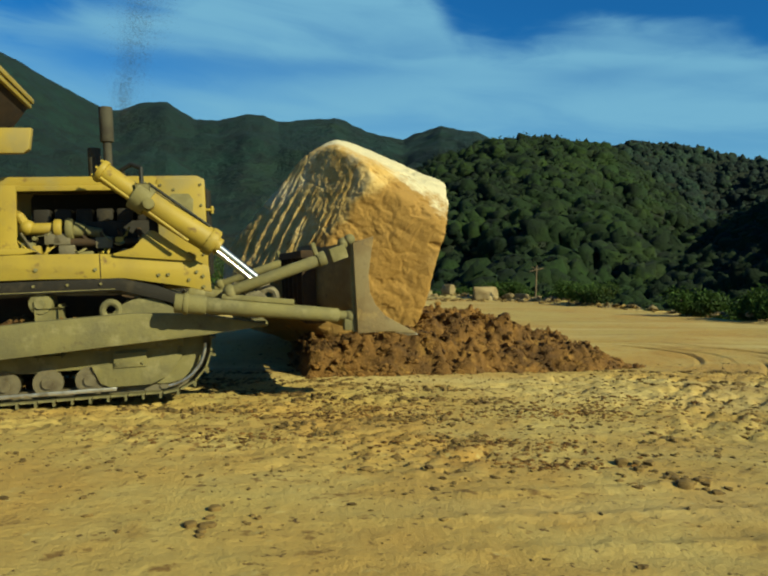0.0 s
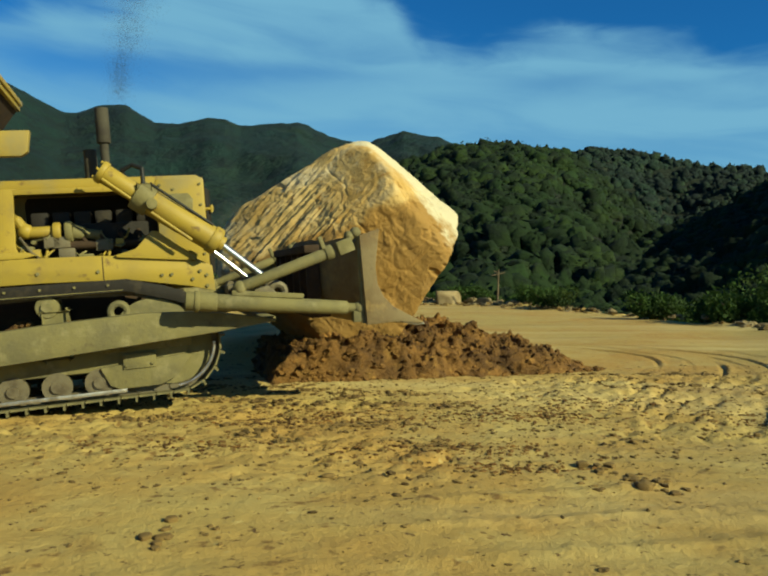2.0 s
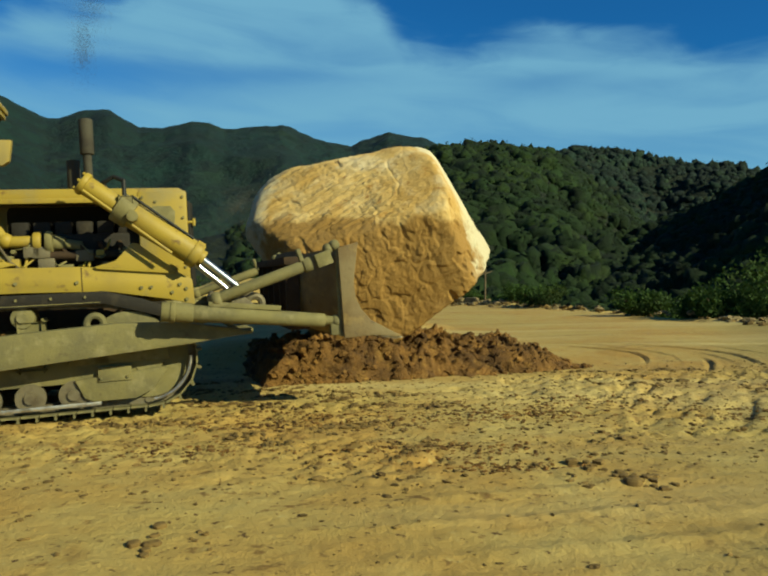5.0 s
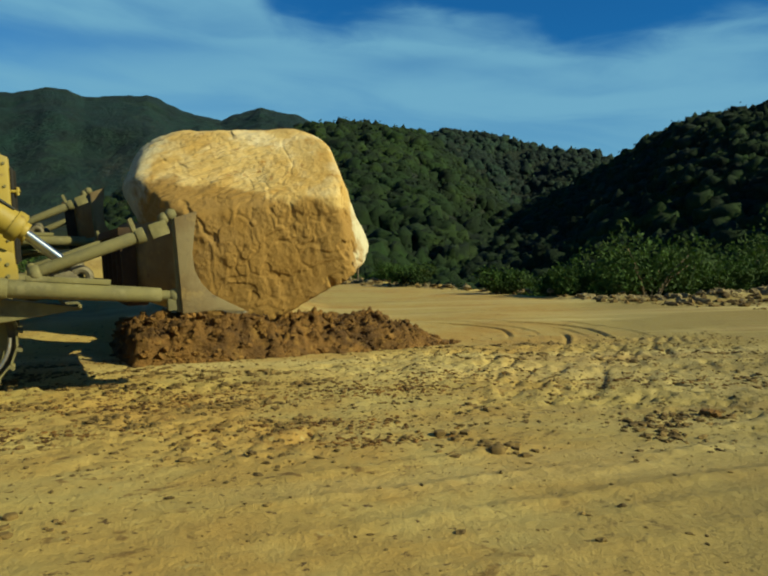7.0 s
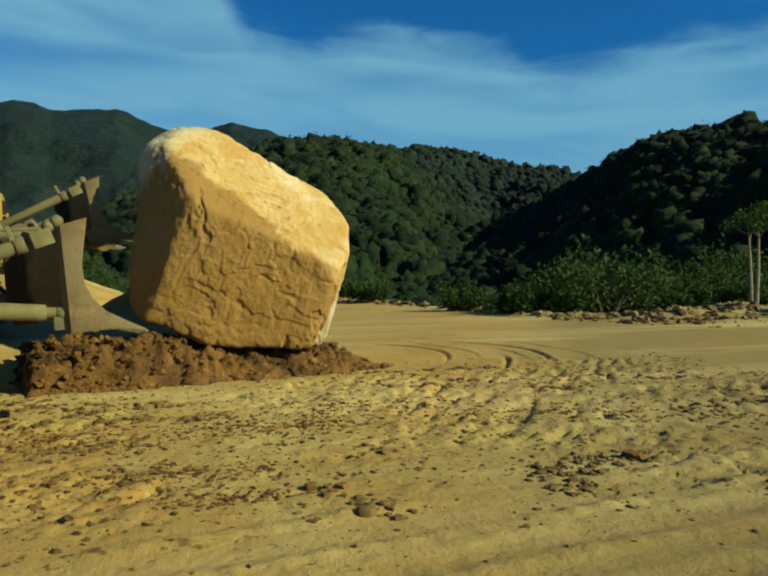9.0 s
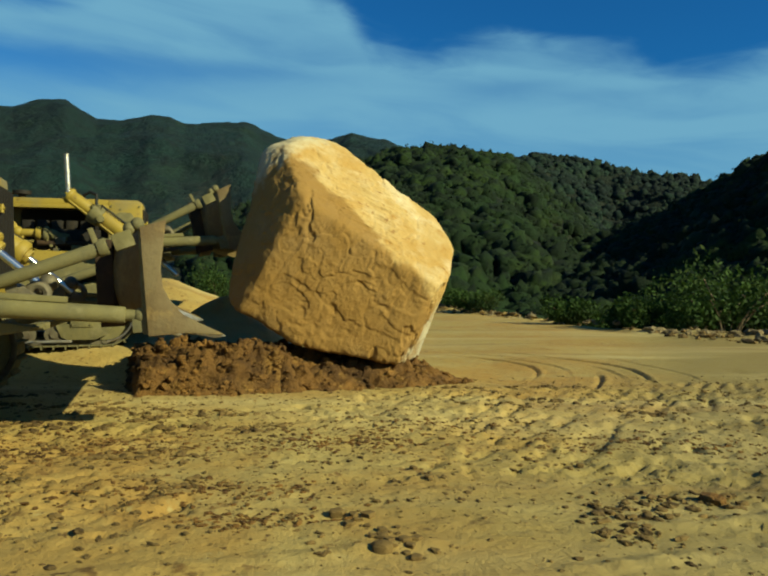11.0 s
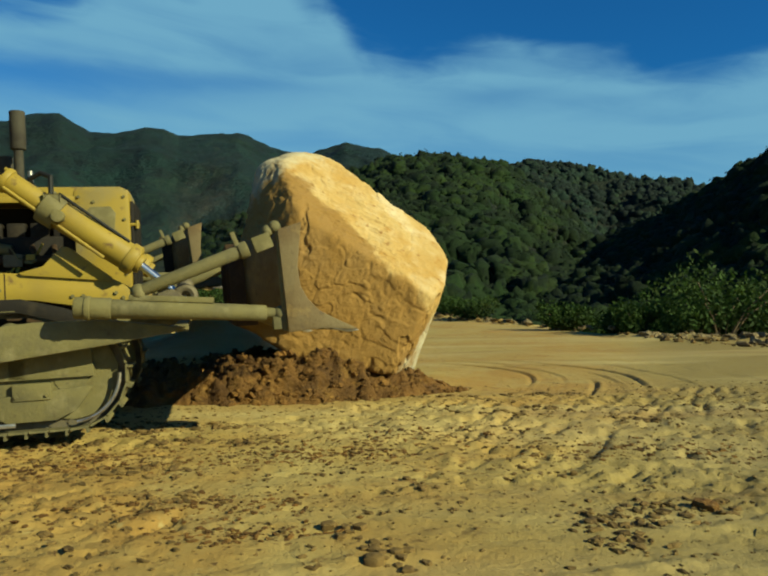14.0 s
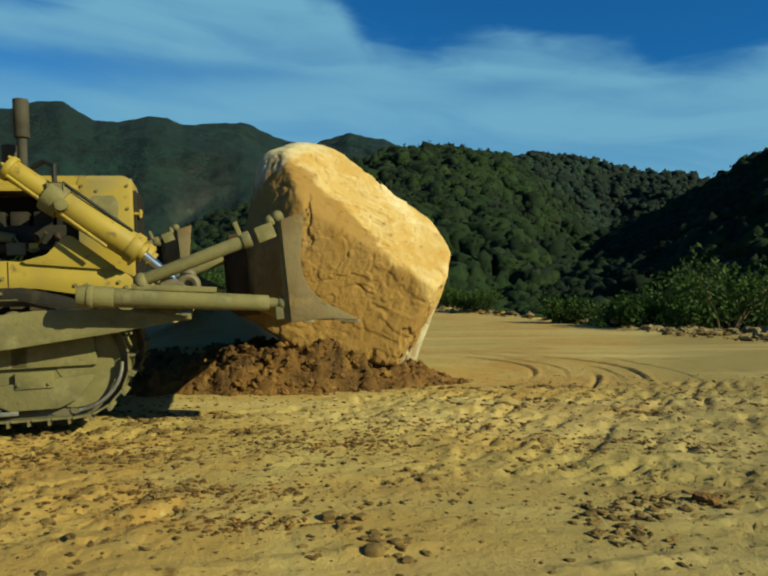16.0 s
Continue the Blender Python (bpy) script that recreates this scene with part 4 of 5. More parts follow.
    cyl(bm, (1.76, s * 1.29, 0.635), (1.76, s * 1.37, 0.635), 0.18, n=24)
    part("idler_wheel", bm, dusty_mat, frame_ob)
    bm = cyl(B(), (-2.25, s * 1.08, 0.74), (-2.25, s * 1.24, 0.74), 0.56, n=40)
    cyl(bm, (-2.25, s * 1.0, 0.74), (-2.25, s * 1.40, 0.74), 0.26, n=24)
    for k in range(20):
        a = 2 * math.pi * k / 20
        box(bm, 0.54, 0.63, s * 1.16 - 0.05, s * 1.16 + 0.05, -0.035, 0.035, 0, Matrix.Translation((-2.25, 0, 0.74)) @ Matrix.Rotation(a, 4, "Y"))
    part("sprocket", bm, dusty_mat, frame_ob)
    # domed guard, lifting eye and carrier roller over the frame
    dome = [(1.14, 0.62), (1.14, 0.92)] + [(1.56 + 0.42 * math.cos(a), 0.90 + 0.33 * math.sin(a)) for a in np.radians(np.linspace(172, 12, 16))] + [(2.0, 0.62)]
    part("idler_guard", prism(B(), dome, s * 1.28, s * 1.42), dusty_mat, frame_ob, "domed dusty guard plate")
    bm = prism(B(), [(0.86, 0.62), (0.92, 0.90), (1.06, 1.06), (1.32, 1.06), (1.32, 0.62)], s * 1.36, s * 1.42)
    ring(bm, (1.18, s * 1.40, 1.10), 0.095, 0.042)
    part("lifting_eye", bm, dusty_mat, frame_ob)
    bm = box(B(), 0.34, 0.60, s * 1.0, s * 1.40, 0.60, 1.16, 0.04)
    cyl(bm, (0.40, s * 1.0, 1.22), (0.40, s * 1.42, 1.22), 0.13, n=22, bevel=0.015)
    cyl(bm, (0.40, s * 1.40, 1.22), (0.40, s * 1.45, 1.22), 0.06, n=12)
    part("carrier_roller", bm, dusty_mat, frame_ob)


def build_engine(root, seed):
    rs = random.Random(seed)
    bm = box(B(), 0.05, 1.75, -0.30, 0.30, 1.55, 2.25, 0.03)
    engine = part("engine", bm, dark_mat, root, "near-black engine in the open bay")
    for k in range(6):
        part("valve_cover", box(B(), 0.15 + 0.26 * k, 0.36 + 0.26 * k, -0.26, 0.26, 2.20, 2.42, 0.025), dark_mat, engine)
    bm = cyl(B(), (0.10, -0.38, 2.16), (0.42, -0.38, 2.16), 0.075, n=18, bevel=0.01)
    cyl(bm, (0.42, -0.38, 2.15), (0.52, -0.38, 2.15), 0.13, n=24, bevel=0.02)
    ball(bm, (0.10, -0.38, 2.18), 0.10)
    tube(bm, [Vector((0.10, -0.38, 2.18)), Vector((0.02, -0.40, 2.32)), Vector((-0.05, -0.3, 2.36))], 0.06, 10)
    part("intake_pipe", bm, yellow_mat, engine, "yellow intake pipe")
    bm = cyl(B(), (0.56, -0.38, 2.14), (0.66, -0.38, 2.14), 0.15, n=26, bevel=0.03)
    cyl(bm, (0.66, -0.38, 2.14), (0.80, -0.38, 2.12), 0.11, 0.08, 20, 0.01)
    cyl(bm, (0.80, -0.38, 2.12), (1.0, -0.36, 2.08), 0.065, n=14)
    part("turbocharger", bm, dusty_mat, engine, "dusty cast turbocharger")
    bm = B()
    for k in range(5):
        x = 0.5 + 0.24 * k
        tube(bm, [Vector((x, -0.30, 2.12)), Vector((x + 0.02, -0.40, 2.08)), Vector((x + 0.08, -0.42, 1.98))], 0.035, 8)
    cyl(bm, (0.45, -0.42, 1.97), (1.55, -0.42, 1.95), 0.055, n=12)
    part("manifold", bm, rust_mat, engine)
    for k in range(22):
        bm = B()
        x = 0.1 + 1.5 * rs.random()
        z = 1.70 + 0.34 * rs.random()
        w = 0.05 + 0.07 * rs.random()
        if k % 2:
            cyl(bm, (x, -0.33, z), (x, -0.47, z), w * 0.55, n=14, bevel=0.006)
        else:
            box(bm, x - w, x + w, -0.48, -0.30, z - w * 0.7, z + w * 0.7, 0.012)
        part("filter" if k % 2 else "pump", bm, (iron_mat, dusty_mat, yellow_mat)[k % 3], engine, "caked with dust and oil")
    for k in range(14):
        bm = B()
        x, z = 0.05 + 1.4 * rs.random(), 1.68 + 0.5 * rs.random()
        x2, z2 = x + rs.uniform(-0.35, 0.45), z + rs.uniform(-0.3, 0.2)
        tube(bm, [Vector((x, -0.40, z)), Vector(((x + x2) / 2, -0.48 - 0.03 * rs.random(), (z + z2) / 2 - 0.05)), Vector((x2, -0.42, z2))], rs.choice((0.010, 0.014, 0.02)), 6)
        part("fuel_line", bm, (dusty_mat, yellow_mat)[k % 2], engine)
    bm = B()
    tube(bm, [Vector((0.04, -0.50, 2.10)), Vector((0.16, -0.52, 1.90)), Vector((0.30, -0.52, 1.78))], 0.016, 6)
    part("dipstick", bm, iron_mat, engine)


def build_dozer(seed, label, thick_stack):
    root = tagged(new("bulldozer"), label, "bulldozer", group="bulldozers pushing the boulder")
    rs = random.Random(seed)
    # hood and nose
    bm = prism(B(), [(-0.55, 2.70), (-0.55, 2.83), (2.26, 2.83), (2.34, 2.78), (2.34, 2.68), (1.70, 2.68), (0.02, 2.70)], -0.44, 0.44, 0.03)
    part("hood", bm, yellow_mat, root, "worn yellow engine hood")
    bm = box(B(), 1.72, 2.36, -0.46, 0.46, 1.30, 2.795, 0.045)
    nose = part("radiator_housing", bm, yellow_mat, root, "dented yellow radiator housing")
    pb = prism(B(), [(1.86, 2.26), (1.84, 2.50), (1.92, 2.58), (2.14, 2.58), (2.20, 2.50), (2.18, 2.30), (2.10, 2.22)], -0.475, -0.455, 0.008)
    part("access_plate", pb, dusty_mat, nose, "scuffed access plate")
    bb = B()
    for x, z in ((1.78, 2.70), (2.30, 2.70), (2.30, 2.10), (2.30, 1.75), (1.95, 2.64), (2.30, 2.42)):
        for s in (-1, 1):
            cyl(bb, (x, s * 0.455, z), (x, s * 0.478, z), 0.018, n=8)
    tagged(part("bolts", bb, dusty_mat, nose), kind="stuff")
    gb = box(B(), 2.36, 2.40, -0.40, 0.40, 1.45, 2.65, 0.01)
    for k in range(9):
        box(gb, 2.40, 2.43, -0.38 + 0.09 * k, -0.35 + 0.09 * k, 1.48, 2.62, 0)
    part("radiator_grille", gb, dark_mat, nose)
    lb = cyl(B(), (2.34, -0.40, 2.36), (2.47, -0.40, 2.36), 0.02, n=8)
    cyl(lb, (2.44, -0.40, 2.31), (2.44, -0.40, 2.41), 0.022, n=8)
    part("latch", lb, yellow_mat, nose)
    for s in (-1, 1):
        # cowl pillar, rail and lower panel on each flank
        part("cowl_pillar", prism(B(), [(-0.36, 1.86), (-0.36, 2.72), (0.06, 2.72), (0.0, 2.62), (-0.02, 1.98), (0.02, 1.86)], s * 0.40, s * 0.46, 0.015), yellow_mat, root)
        part("hood_rail", box(B(), 0.0, 1.74, s * 0.445 - 0.02, s * 0.445 + 0.02, 2.64, 2.71, 0.012), yellow_mat, root)
        bm = prism(B(), [(-1.4, 1.50), (-1.4, 1.80), (0.06, 1.82), (1.00, 1.80), (2.14, 1.70), (2.36, 1.58), (2.38, 1.24), (2.05, 1.33), (1.30, 1.47), (0.3, 1.50)], s * 0.70, s * 0.79, 0.015)
        panel = part("side_panel", bm, yellow_mat, root, "scratched yellow lower side panel")
        part("gusset", prism(B(), [(1.16, 1.79), (1.42, 1.86), (1.63, 2.08), (1.70, 2.07), (2.16, 1.70), (2.14, 1.66), (1.2, 1.76)], s * 0.71, s * 0.83, 0.012), yellow_mat, panel)
        bb = B()
        for x, z in ((0.25, 1.62), (0.95, 1.60), (1.72, 1.50), (1.84, 1.50), (2.1, 1.42), (2.28, 1.46), (2.28, 1.32), (2.2, 1.52)):
            cyl(bb, (x, s * 0.785, z), (x, s * 0.812, z), 0.022, n=8)
        tagged(part("bolts", bb, dusty_mat, panel), kind="stuff")
        part("seam", box(B(), 1.005, 1.015, s * 0.787 - 0.008, s * 0.787 + 0.008, 1.49, 1.79, 0), rust_mat, panel)
        part("floor_ledge", prism(B(), [(-1.4, 1.82), (-1.4, 1.90), (0.14, 1.90), (0.24, 1.85), (0.10, 1.82)], s * 0.42, s * 0.80, 0.01), yellow_mat, root)
        build_track(root, s)
        # lift cylinder: a thick barrel below the trunnion and a slimmer end above
        a, c, b = Vector((1.10, s * 0.95, 2.83)), Vector((1.56, s * 0.95, 2.49)), Vector((2.46, s * 0.95, 1.86))
        d = (b - a).normalized()
        bm = cyl(B(), c - d * 0.05, b, 0.165, n=32, bevel=0.015)
        cyl(bm, b - d * 0.13, b - d * 0.02, 0.185, n=32, bevel=0.01)
        cyl(bm, b - d * 0.02, b + d * 0.06, 0.11, n=24, bevel=0.01)
        lift = part("lift_cylinder", bm, yellow_mat, root, "yellow hydraulic lift cylinder")
        bm = cyl(B(), a, c, 0.125, n=28, bevel=0.015)
        cyl(bm, a - d * 0.03, a + d * 0.05, 0.15, n=28, bevel=0.02)
        for k in range(6):
            ang = k * math.pi / 3
            o = Vector((0, 1, 0)) * math.cos(ang) * 0.12 + d.cross(Vector((0, 1, 0))) * math.sin(ang) * 0.12
            cyl(bm, a + o - d * 0.06, a + o, 0.02, n=6)
        part("cylinder_head", bm, yellow_mat, lift)
        bm = cyl(B(), c - d * 0.10, c + d * 0.12, 0.195, n=32, bevel=0.02)
        cyl(bm, c + Vector((0.1, s * 0.15, -0.10)), c + Vector((0.1, s * 0.27, -0.10)), 0.07, n=18, bevel=0.012)
        cyl(bm, c + Vector((0, -s * 0.5, 0)), c, 0.09, n=18)
        box(bm, c.x - 0.05, c.x + 0.12, s * 1.02, s * 1.10, c.z + 0.02, c.z + 0.16, 0.012)
        part("trunnion_yoke", bm, dusty_mat, lift)
        end = Vector((3.02, s * 1.02, 1.36))
        part("rod", cyl(B(), b, end, 0.045, n=20), chrome_mat, lift, "bright chrome piston rod")
        bm = B()
        up = Vector((0, 0, 1))
        tube(bm, [c + Vector((0.02, s * 0.10, 0.15)), c + Vector((0.02, s * 0.08, 0.36)), c + Vector((-0.10, 0, 0.42)), c + Vector((-0.22, -s * 0.05, 0.36)), c + Vector((-0.20, -s * 0.2, 0.1))], 0.028, 10)
        tube(bm, [c + Vector((0.1, s * 0.08, 0.17)), c + d * 0.5 + Vector((0, s * 0.10, 0.22)), b - d * 0.08 + Vector((0, s * 0.08, 0.19))], 0.018, 8)
        part("hose", bm, rubber_mat, lift)
        bm = cyl(B(), a + Vector((0, s * 0.13, -0.10)), b + Vector((-0.35, s * 0.14, 0.06)), 0.02, n=8)
        part("hydraulic_pipe", bm, yellow_mat, lift)
    # added dark sheet behind the engine makes the bay's inside black like shade
    part("bay_shade_sheet", prism(B(), [(0.0, 1.83), (0.0, 2.68), (1.72, 2.68), (1.72, 1.80)], 0.415, 0.435, 0), dark_mat, root)
    build_engine(root, seed)
    # exhaust and air cleaner
    if thick_stack:
        bm = cyl(B(), (1.13, -0.40, 3.28), (1.13, -0.40, 3.74), 0.088, n=22, bevel=0.01)
        cyl(bm, (1.13, -0.40, 2.80), (1.13, -0.40, 3.30), 0.055, n=16)
        part("exhaust_stack", bm, stack_mat, root, "sooty upright exhaust stack")
        part("precleaner", cyl(B(), (0.93, -0.15, 2.80), (0.93, -0.15, 3.24), 0.085, n=20, bevel=0.01), stack_mat, root)
    else:
        part("exhaust_stack", cyl(B(), (0.95, 0.0, 2.80), (0.90, 0.0, 3.75), 0.05, n=16), worn_mat, root, "thin pale exhaust pipe")
        part("precleaner", cyl(cyl(B(), (0.1, 0, 2.80), (0.1, 0, 2.95), 0.07, n=16), (0.1, 0, 2.93), (0.1, 0, 3.0), 0.17, n=20), dark_mat, root)
    # operator's place and canopy
    k = 0.0 if thick_stack else -1.0
    part("fuel_tank", box(B(), -3.0, -1.75, -0.62, 0.62, 1.75, 2.65, 0.06), yellow_mat, root)
    sb = box(B(), -1.6, -1.0, -0.32, 0.32, 1.95, 2.12, 0.05)
    box(sb, -1.68, -1.52, -0.32, 0.32, 2.05, 2.75, 0.05)
    part("seat", sb, dark_mat, root)
    part("chassis", box(B(), -3.0, 1.75, -0.68, 0.68, 0.75, 1.60, 0.05), rust_mat, root)
    bm = box(B(), -2.6, k - 0.02, -0.92, 0.92, 3.98, 4.09, 0.02)
    box(bm, -2.62, k + 0.01, -0.95, 0.95, 4.05, 4.13, 0.02)
    box(bm, k - 0.26, k - 0.12, -0.92, -0.80, 4.12, 4.18, 0.02)
    canopy = part("canopy", bm, yellow_mat, root, "yellow canopy roof over the operator's place")
    part("canopy_lining", prism(B(), [(k - 0.06, 3.99), (k - 0.46, 3.46), (k - 0.7, 3.44), (-2.4, 3.86), (-2.5, 3.99)], -0.88, 0.88, 0.01), rust_mat, canopy, "dark brown lining that slopes down under the roof")
    part("front_visor", prism(B(), [(-1.2, 3.06), (-1.2, 3.37), (k * 1.2 + 0.32, 3.37), (k * 1.2 + 0.28, 3.11), (k * 1.2 + 0.21, 3.06)], -0.92, -0.80, 0.015), yellow_mat, canopy)
    part("front_visor", prism(B(), [(-1.2, 3.00), (-1.2, 3.31), (-0.52, 3.31), (-0.56, 3.05), (-0.63, 3.00)], 0.80, 0.92, 0.015), yellow_mat, canopy)
    for x in (-2.5, -1.15):
        for y in (-0.80, 0.80):
            part("canopy_post", box(B(), x - 0.06, x + 0.06, y - 0.06, y + 0.06, 1.7, 4.05, 0.015), yellow_mat, canopy)
    # push frame: swings on the trunnions; the blade and its braces ride on it
    t = TRUNNION
    bm = B()
    for s in (-1, 1):
        pts = [(-2.0, 0.55), (-2.0, 0.86), (-0.1, 1.01), (0.42, 1.05), (1.45, 1.10), (2.2, 1.06), (3.0, 0.905), (2.9, 0.87), (2.26, 0.80), (-0.1, 0.63)]
        prism(bm, [(x - t.x, z - t.z) for x, z in pts], s * 1.50, s * 1.74, 0.02)
        cyl(bm, (0, s * 1.40, 0), (0, s * 1.80, 0), 0.14, n=20, bevel=0.01)
    box(bm, 2.86 - t.x, 3.02 - t.x, -1.60, 1.60, 0.86 - t.z, 0.93 - t.z, 0.01)
    push = part("push_frame", bm, dusty_mat, root, "dusty tapered push arms", Matrix.Translation(t))

    def rel(*v):
        return Vector(v) - t
    for s in (-1, 1):
        p, q = rel(2.05, s * 1.98, 1.20), rel(3.84, s * 2.0, 0.985)
        d = (q - p).normalized()
        bm = cyl(B(), p + d * 0.2, q, 0.100, 0.084, 24, 0.01)
        cyl(bm, p - d * 0.12, p + d * 0.24, 0.112, n=24, bevel=0.015)
        cyl(bm, p - d * 0.02, p + d * 0.04, 0.125, n=24, bevel=0.01)
        cyl(bm, q, q + d * 0.12, 0.06, n=16)
        ball(bm, q + d * 0.15, 0.085)
        box(bm, -0.5, 0.35, -0.05, 0.05, 0.09, 0.15, 0.01, Matrix.Translation((p + q) / 2) @ d.to_track_quat("X", "Z").to_matrix().to_4x4())
        part("strut", bm, dusty_mat, push, "dusty round lower strut")
        p, q = rel(2.58, s * 1.98, 1.33), rel(3.80, s * 2.0, 1.72)
        d = (q - p).normalized()
        bm = cyl(B(), p, q - d * 0.20, 0.066, 0.072, 18, 0.008)
        ball(bm, p - d * 0.02, 0.085)
        cyl(bm, q - d * 0.20, q - d * 0.10, 0.09, n=14, bevel=0.01)
        box(bm, -0.10, 0.10, -0.08, 0.08, -0.085, 0.085, 0.015, Matrix.Translation(q + d * 0.06) @ d.to_track_quat("X", "Z").to_matrix().to_4x4())
        box(bm, -0.02, 0.03, -0.05, 0.05, 0.06, 0.22, 0.01, Matrix.Translation(q - d * 0.20) @ d.to_track_quat("X", "Z").to_matrix().to_4x4())
        ball(bm, q + d * 0.13 + Vector((0, 0, 0.10)), 0.07)
        part("brace", bm, dusty_mat, push, "dusty screw brace")
        bm = ring(B(), rel(3.02, s * 1.85, 1.24), 0.09, 0.045)
        prism(bm, [(2.72 - t.x, 1.08 - t.z), (2.78 - t.x, 1.30 - t.z), (2.9 - t.x, 1.33 - t.z), (3.16 - t.x, 1.10 - t.z)], s * 1.80, s * 1.90, 0.01)
        cyl(bm, rel(2.80, s * 1.5, 1.30), rel(2.80, s * 1.92, 1.30), 0.06, n=14)
        ball(bm, rel(3.02, s * 1.05, 1.36), 0.10)
        box(bm, *[c for lo, hi in zip(rel(2.7, s * 1.3 - 0.25, 1.16), rel(2.95, s * 1.3 + 0.3, 1.30)) for c in (lo, hi)], 0.02)
        part("bracket", bm, iron_mat, push)
    # blade: a curved mouldboard with wings turned forward, back ribs, end plates and cutting edge
    prof = [(0.10, 1.88), (0.055, 1.70), (0.03, 1.50), (0.03, 1.30), (0.06, 1.12), (0.14, 0.98), (0.28, 0.86), (0.44, 0.79)]
    bm = B()
    ys = [-2.1, -1.7, -1.25, -0.6, 0, 0.6, 1.25, 1.7, 2.1]
    xs = [4.10, 3.95, 3.74, 3.68, 3.68, 3.68, 3.74, 3.95, 4.10]
    tops = [0.0, -0.02, -0.06, 0.0, 0.0, 0.0, -0.06, -0.02, 0.0]
    rows = []
    for y, x, dz in zip(ys, xs, tops):
        rows.append([bm.verts.new((x + px - t.x, y, z + (dz if k < 2 else 0) - t.z)) for k, (px, z) in enumerate(prof)])
    fs = [bm.faces.new((rows[i][k], rows[i + 1][k], rows[i + 1][k + 1], rows[i][k + 1])) for i in range(len(ys) - 1) for k in range(len(prof) - 1)]
    bmesh.ops.recalc_face_normals(bm, faces=fs)
    if sum(f.normal.x for f in fs) < 0:
        bmesh.ops.reverse_faces(bm, faces=fs)
    bmesh.ops.solidify(bm, geom=fs, thickness=0.05)
    blade = part("blade", bm, blade_mat, push, "scoured steel blade with soil stuck to it")
    return root, push


dozer, push = build_dozer(5, "old yellow crawler bulldozer with a dusty raised blade", True)
rs = np.random.RandomState(55)
cx = rs.uniform(-2.0, 1.0, 190)
cz = 0.70 + rs.uniform(0, 0.38, 190) * (0.75 + 0.25 * np.sin(cx * 4.0))
caked = scatter_lumps("caked_dirt", np.stack([cx, rs.uniform(-1.34, -1.05, 190), cz], 1), rs.uniform(0.04, 0.11, 190), damp_mat, "crumbly brown dirt caked on the track frame", "", 56)
caked.parent = dozer
dozer_b, push_b = build_dozer(9, "yellow crawler bulldozer with a thin pipe and a raised blade", False)


def finish_blade(push):
    t = TRUNNION
    for s in (-1, 1):
        pts = [(4.02, 1.86), (4.28, 1.93), (4.24, 1.70), (4.20, 1.45), (4.215, 1.25), (4.28, 1.10), (4.40, 0.96), (4.60, 0.84), (4.80, 0.73), (4.72, 0.73), (4.45, 0.77), (4.05, 0.76)]
        part("end_plate", prism(B(), [(x - t.x, z - t.z) for x, z in pts], s * 2.07, s * 2.13, 0.01), blade_mat, push, "worn curved end plate")
        part("end_bit", prism(B(), [(4.30 - t.x, 0.80 - t.z), (4.44 - t.x, 0.90 - t.z), (4.82 - t.x, 0.71 - t.z), (4.70 - t.x, 0.70 - t.z)], s * 1.7, s * 2.10, 0.006), worn_mat, push, "bright worn end bit")
        bm = box(B(), 4.0 - t.x, 4.09 - t.x, s * 2.05 - 0.03, s * 2.05 + 0.03, 0.78 - t.z, 1.86 - t.z, 0.01)
        ball(bm, Vector((4.0, s * 2.02, 1.90)) - t, 0.07)
        box(bm, 3.90 - t.x, 4.05 - t.x, s * 2.0 - 0.07, s * 2.0 + 0.07, 0.80 - t.z, 0.94 - t.z, 0.015)
        part("end_rib", bm, dusty_mat, push)
    bm = B()
    for y in (-1.2, -0.7, -0.2, 0.3, 0.8, 1.2):
        box(bm, 3.52 - t.x, 3.70 - t.x, y - 0.03, y + 0.03, 0.90 - t.z, 1.78 - t.z, 0.01)
    box(bm, 3.50 - t.x, 3.70 - t.x, -1.3, 1.3, 1.70 - t.z, 1.80 - t.z, 0.01)
    box(bm, 3.55 - t.x, 3.80 - t.x, -1.3, 1.3, 0.84 - t.z, 0.96 - t.z, 0.01)
    part("back_ribs", bm, rust_mat, push, "rusty ribs behind the blade, their tone darkened as shade")
    part("cutting_edge", prism(B(), [(4.04 - t.x, 0.84 - t.z), (4.12 - t.x, 0.87 - t.z), (4.40 - t.x, 0.72 - t.z), (4.34 - t.x, 0.70 - t.z)], -1.5, 1.5, 0.006), worn_mat, push)


finish_blade(push)
finish_blade(push_b)


# ---------------- small things on the ground ----------------
def stick(x, y, length, turn, r, label, name="stick", tilt=4):
    z = float(ground_height(np.array([x]), np.array([y]))[0])
    bm = B()
    pts = [Vector((length * (k / 5 - 0.5), 0.04 * length * math.sin(k * 1.9), r + 0.01 * math.cos(k * 2.3))) for k in range(6)]
    tube(bm, pts, r, 7)
    ob = tagged(part(name, bm, wood_mat, None), label, "stick")
    ob.matrix_basis = pose(x, y, z + r * 0.6, 0, -tilt, turn)


stick(5.15, 5.75, 0.62, 35, 0.012, "thin dry stick lying on the churned soil")
stick(4.75, 6.05, 0.30, 20, 0.01, "short dry twig lying on the churned soil")


